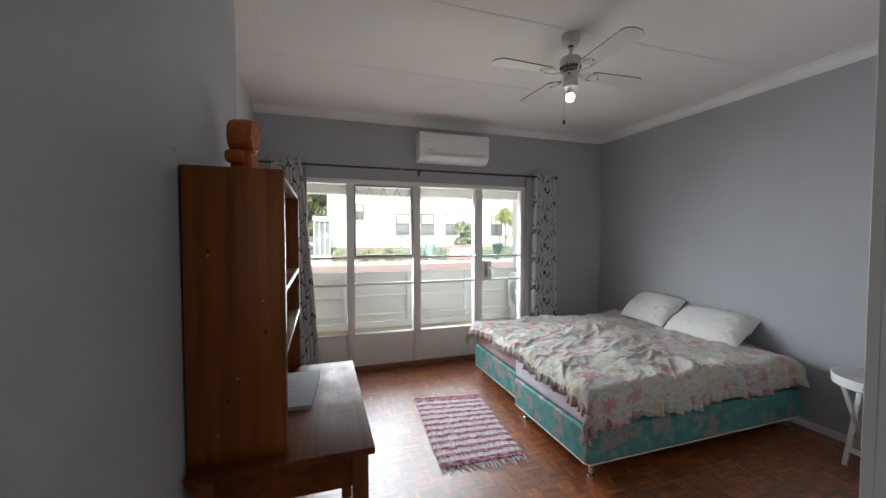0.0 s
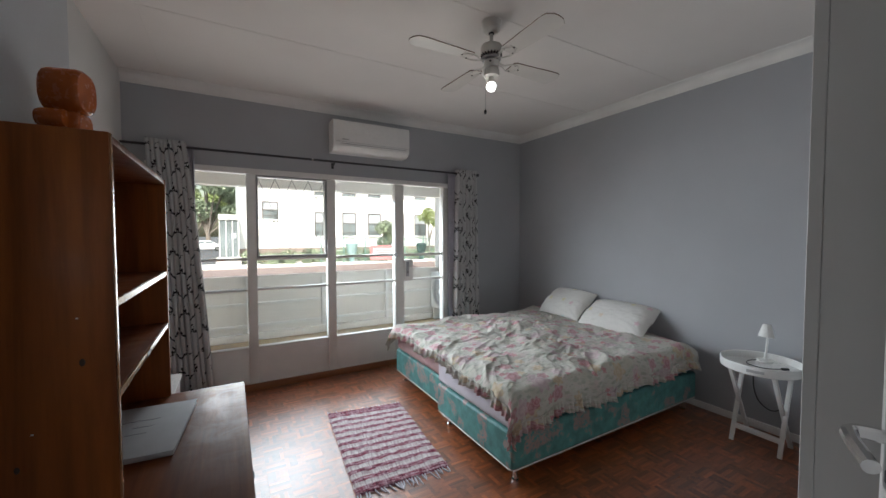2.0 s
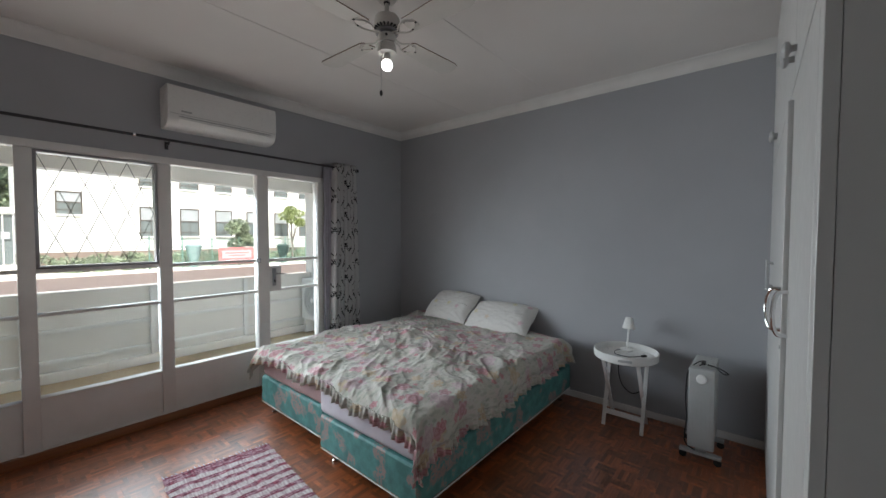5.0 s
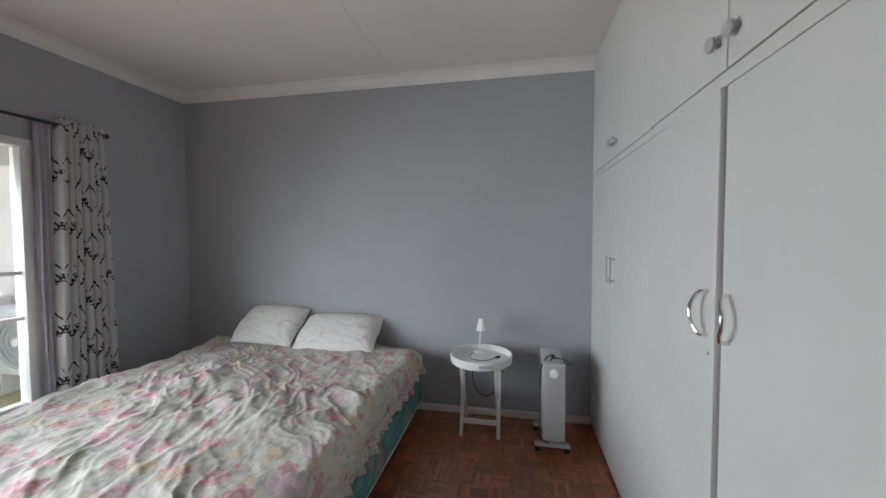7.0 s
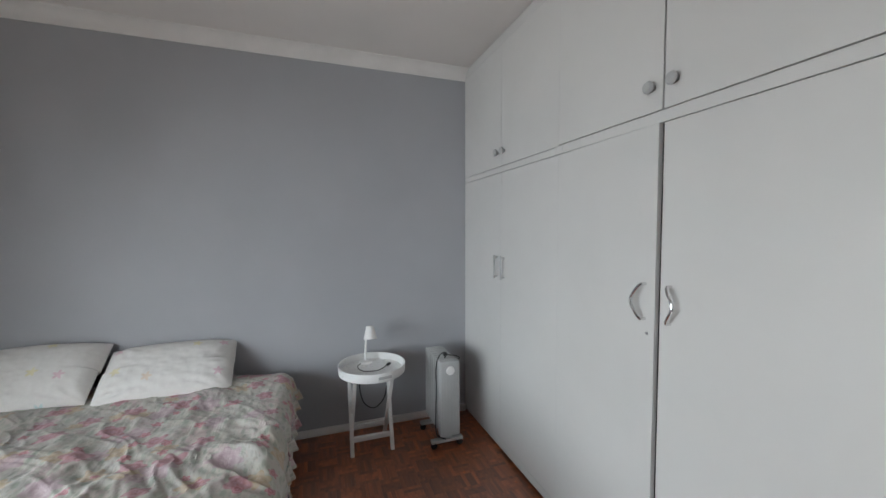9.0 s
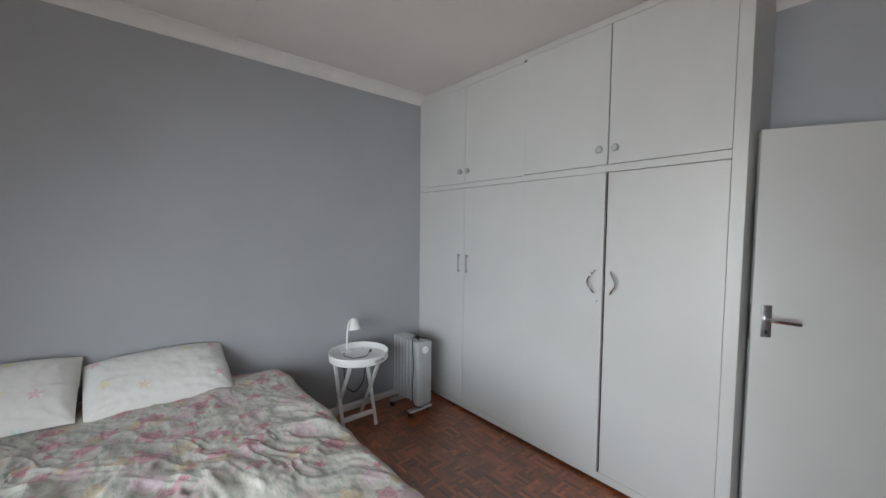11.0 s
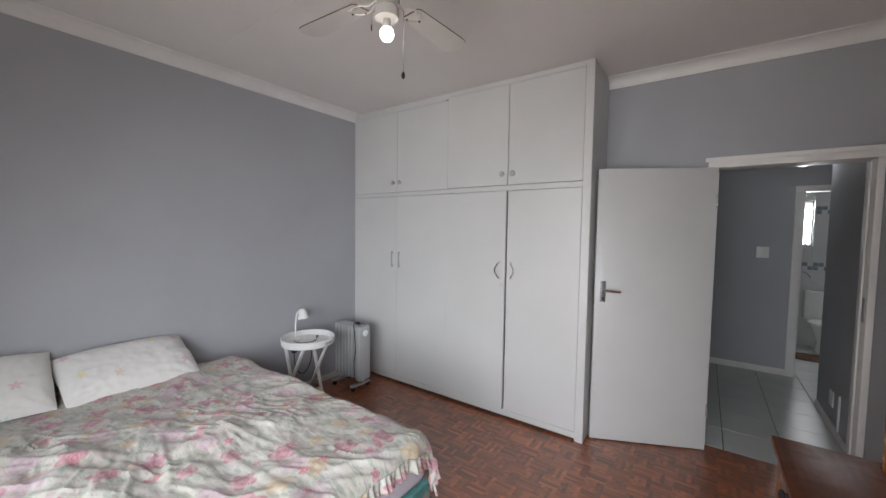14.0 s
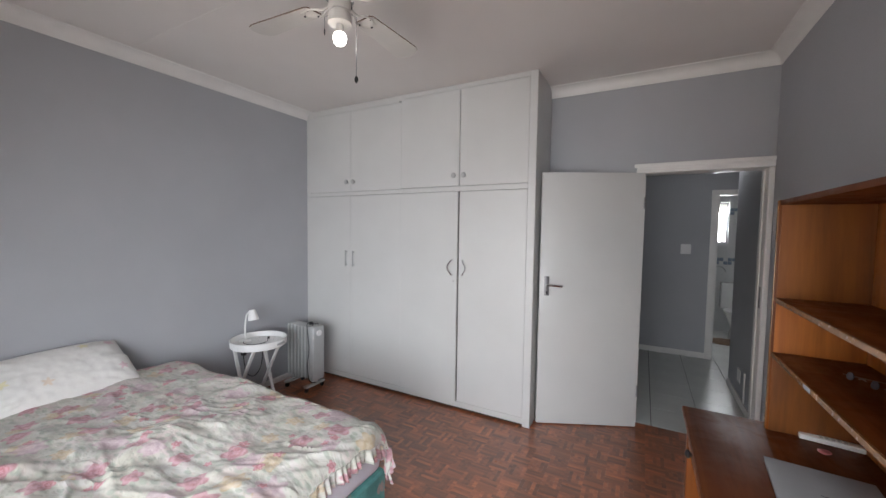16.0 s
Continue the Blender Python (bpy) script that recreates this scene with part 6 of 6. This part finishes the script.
def car(x, y, label):
    c = thing("car", (x, y, GZ), label, "car")
    side = [(-2.15, 0.32), (-2.2, 0.62), (-2.1, 0.85), (-1.35, 0.95), (-0.75, 1.40), (0.55, 1.45), (1.25, 0.98), (2.0, 0.86), (2.18, 0.6), (2.12, 0.3)]
    bm = bmesh.new()
    rings = []
    for yy, k in ((-0.85, 0.94), (-0.8, 1.0), (0.8, 1.0), (0.85, 0.94)):
        rings.append([bm.verts.new((x + px * (0.99 if k < 1 else 1), y + yy * (0.8 if pz > 1.2 else 1), GZ + 0.3 + (pz - 0.3) * k)) for px, pz in side])
    for a, b in zip(rings, rings[1:]):
        for i in range(len(side)):
            j = (i + 1) % len(side)
            bm.faces.new((a[i], a[j], b[j], b[i]))
    bm.faces.new(rings[0]), bm.faces.new(rings[-1])
    bmesh.ops.recalc_face_normals(bm, faces=bm.faces)
    part("body", bm, M["car"], c)
    for px0, px1 in ((-1.0, -0.15), (-0.05, 0.85)):
        part("side_window", bm_box(x + px0, y - 0.80, GZ + 1.0, x + px1, y - 0.70, GZ + 1.32, 0.02), M["pane"], c)
    for px in (-1.35, 1.35):
        wh = part("wheel", moved(bm_lathe([(0.2, -0.1), (0.31, -0.1), (0.32, 0), (0.31, 0.1), (0.2, 0.1)], seg=20), Matrix.Translation((x + px, y - 0.78, GZ + 0.34)) @ Matrix.Rotation(radians(90), 4, 'X')), M["rubber"], c)
        part("rim", moved(bm_lathe([(0.19, -0.09), (0.19, 0.11), (0.05, 0.12)], seg=16), Matrix.Translation((x + px, y - 0.78, GZ + 0.34)) @ Matrix.Rotation(radians(90), 4, 'X')), M["steel"], wh)
    return c


car(-3.0, 61, "white parked hatchback on the far street")

# ---- hall tiles and bathroom tiles ----
hall = bpy.data.objects["hall_floor"]
TS = 0.36
me_t = bpy.data.meshes.new("tile")
bm = bm_box(-TS / 2 + 0.003, -TS / 2 + 0.003, -0.010, TS / 2 - 0.003, TS / 2 - 0.003, 0.0, 0.0015, 1)
bm.to_mesh(me_t), bm.free()
me_t.materials.append(M["tile"])
for i in range(-5, 8):
    for j in range(0, 12):
        cx, cy = -0.35 + TS * (i + 0.5), -0.095 - TS * (j + 0.5) - 0.003
        if cx < -2.1 or cx > 2.1 or cy < -4.1:
            continue
        t = new("tile", me_t)
        t.parent = hall
        t.location = (cx, cy, 0)
bwall = bpy.data.objects["bathroom_wall_back"]
me_w, me_b = bpy.data.meshes.new("wall_tile"), bpy.data.meshes.new("border_tile")
for me, w, h, mat in ((me_w, 0.20, 0.15, "walltile"), (me_b, 0.055, 0.055, "bluetile")):
    bm = bm_box(0.002, 0, 0.002, w - 0.002, 0.006, h - 0.002, 0.001, 1)
    bm.to_mesh(me), bm.free()
    me.materials.append(M[mat])
for i in range(5):
    for j in range(17):
        x, z = -1.45 + 0.2 * i, 0.005 + 0.15 * j
        if x + 0.2 > -1.05 and x < -0.86 and z + 0.15 > 1.42 and z < 2.06:
            continue
        t = new("wall_tile", me_w)
        t.parent, t.location = bwall, (x, -4.0, z)
for z in (1.075, 1.13, 1.86, 1.915):
    for i in range(18):
        if (i + int(z * 18.3)) % 3 == 0 or (z > 1.4 and -1.45 + 0.055 * i > -1.11 and -1.45 + 0.055 * i < -0.86):
            continue
        t = new("border_tile", me_b)
        t.parent, t.location = bwall, (-1.45 + 0.055 * i, -3.9935, z)

# ---- parquet: blocks of five fingers laid in basket weave ----
FL = bpy.data.objects["floor"]
BS, NF = 0.115, 5
FW = BS / NF


def finger_box(cx, cy, lx, ly, top):
    g, b = 0.00005, 0.00005
    x0, x1, y0, y1 = cx - lx / 2 + g, cx + lx / 2 - g, cy - ly / 2 + g, cy + ly / 2 - g
    v = [(x0, y0, -0.012), (x1, y0, -0.012), (x1, y1, -0.012), (x0, y1, -0.012), (x0 + b, y0 + b, top), (x1 - b, y0 + b, top), (x1 - b, y1 - b, top), (x0 + b, y1 - b, top)]
    f = [(4, 5, 6, 7), (0, 1, 5, 4), (1, 2, 6, 5), (2, 3, 7, 6), (3, 0, 4, 7)]
    return v, f


finger_me = []
for lx, ly in ((BS, FW), (FW, BS)):
    v, f = finger_box(0, 0, lx, ly, 0.0)
    me = bpy.data.meshes.new("finger")
    me.from_pydata(v, [], f)
    me.materials.append(M["parquet_piece"])
    finger_me.append(me)
rs = np.random.RandomState(5)
V, F = [], []
for i in range(int((XE + 0.9) / BS) + 1):
    for j in range(int((YN + 0.12) / BS) + 1):
        bx0, by0 = -0.865 + i * BS, -0.093 + j * BS
        if bx0 + BS > XE + 0.05 or by0 + BS > YN + 0.07:
            continue
        if bx0 < -0.70 and by0 < STEP - 0.2:
            continue
        picked = 0.30 < bx0 < 1.16 and 1.0 < by0 < 1.80
        for k in range(NF):
            along = (i + j) % 2
            cx, cy = (bx0 + BS / 2, by0 + FW * (k + 0.5)) if along == 0 else (bx0 + FW * (k + 0.5), by0 + BS / 2)
            top = -0.0002 * rs.rand()
            if picked:
                p = new("finger", finger_me[along])
                p.parent = FL
                p.location = (cx, cy, top)
            else:
                v, f = finger_box(cx, cy, BS if along == 0 else FW, FW if along == 0 else BS, top)
                n = len(V)
                V += v
                F += [tuple(a + n for a in q) for q in f]
me = bpy.data.meshes.new("parquet")
me.from_pydata(V, [], F)
me.materials.append(M["parquet_rest"])
pq = new("parquet", me)
pq.parent = FL
pq["kind"] = "stuff"
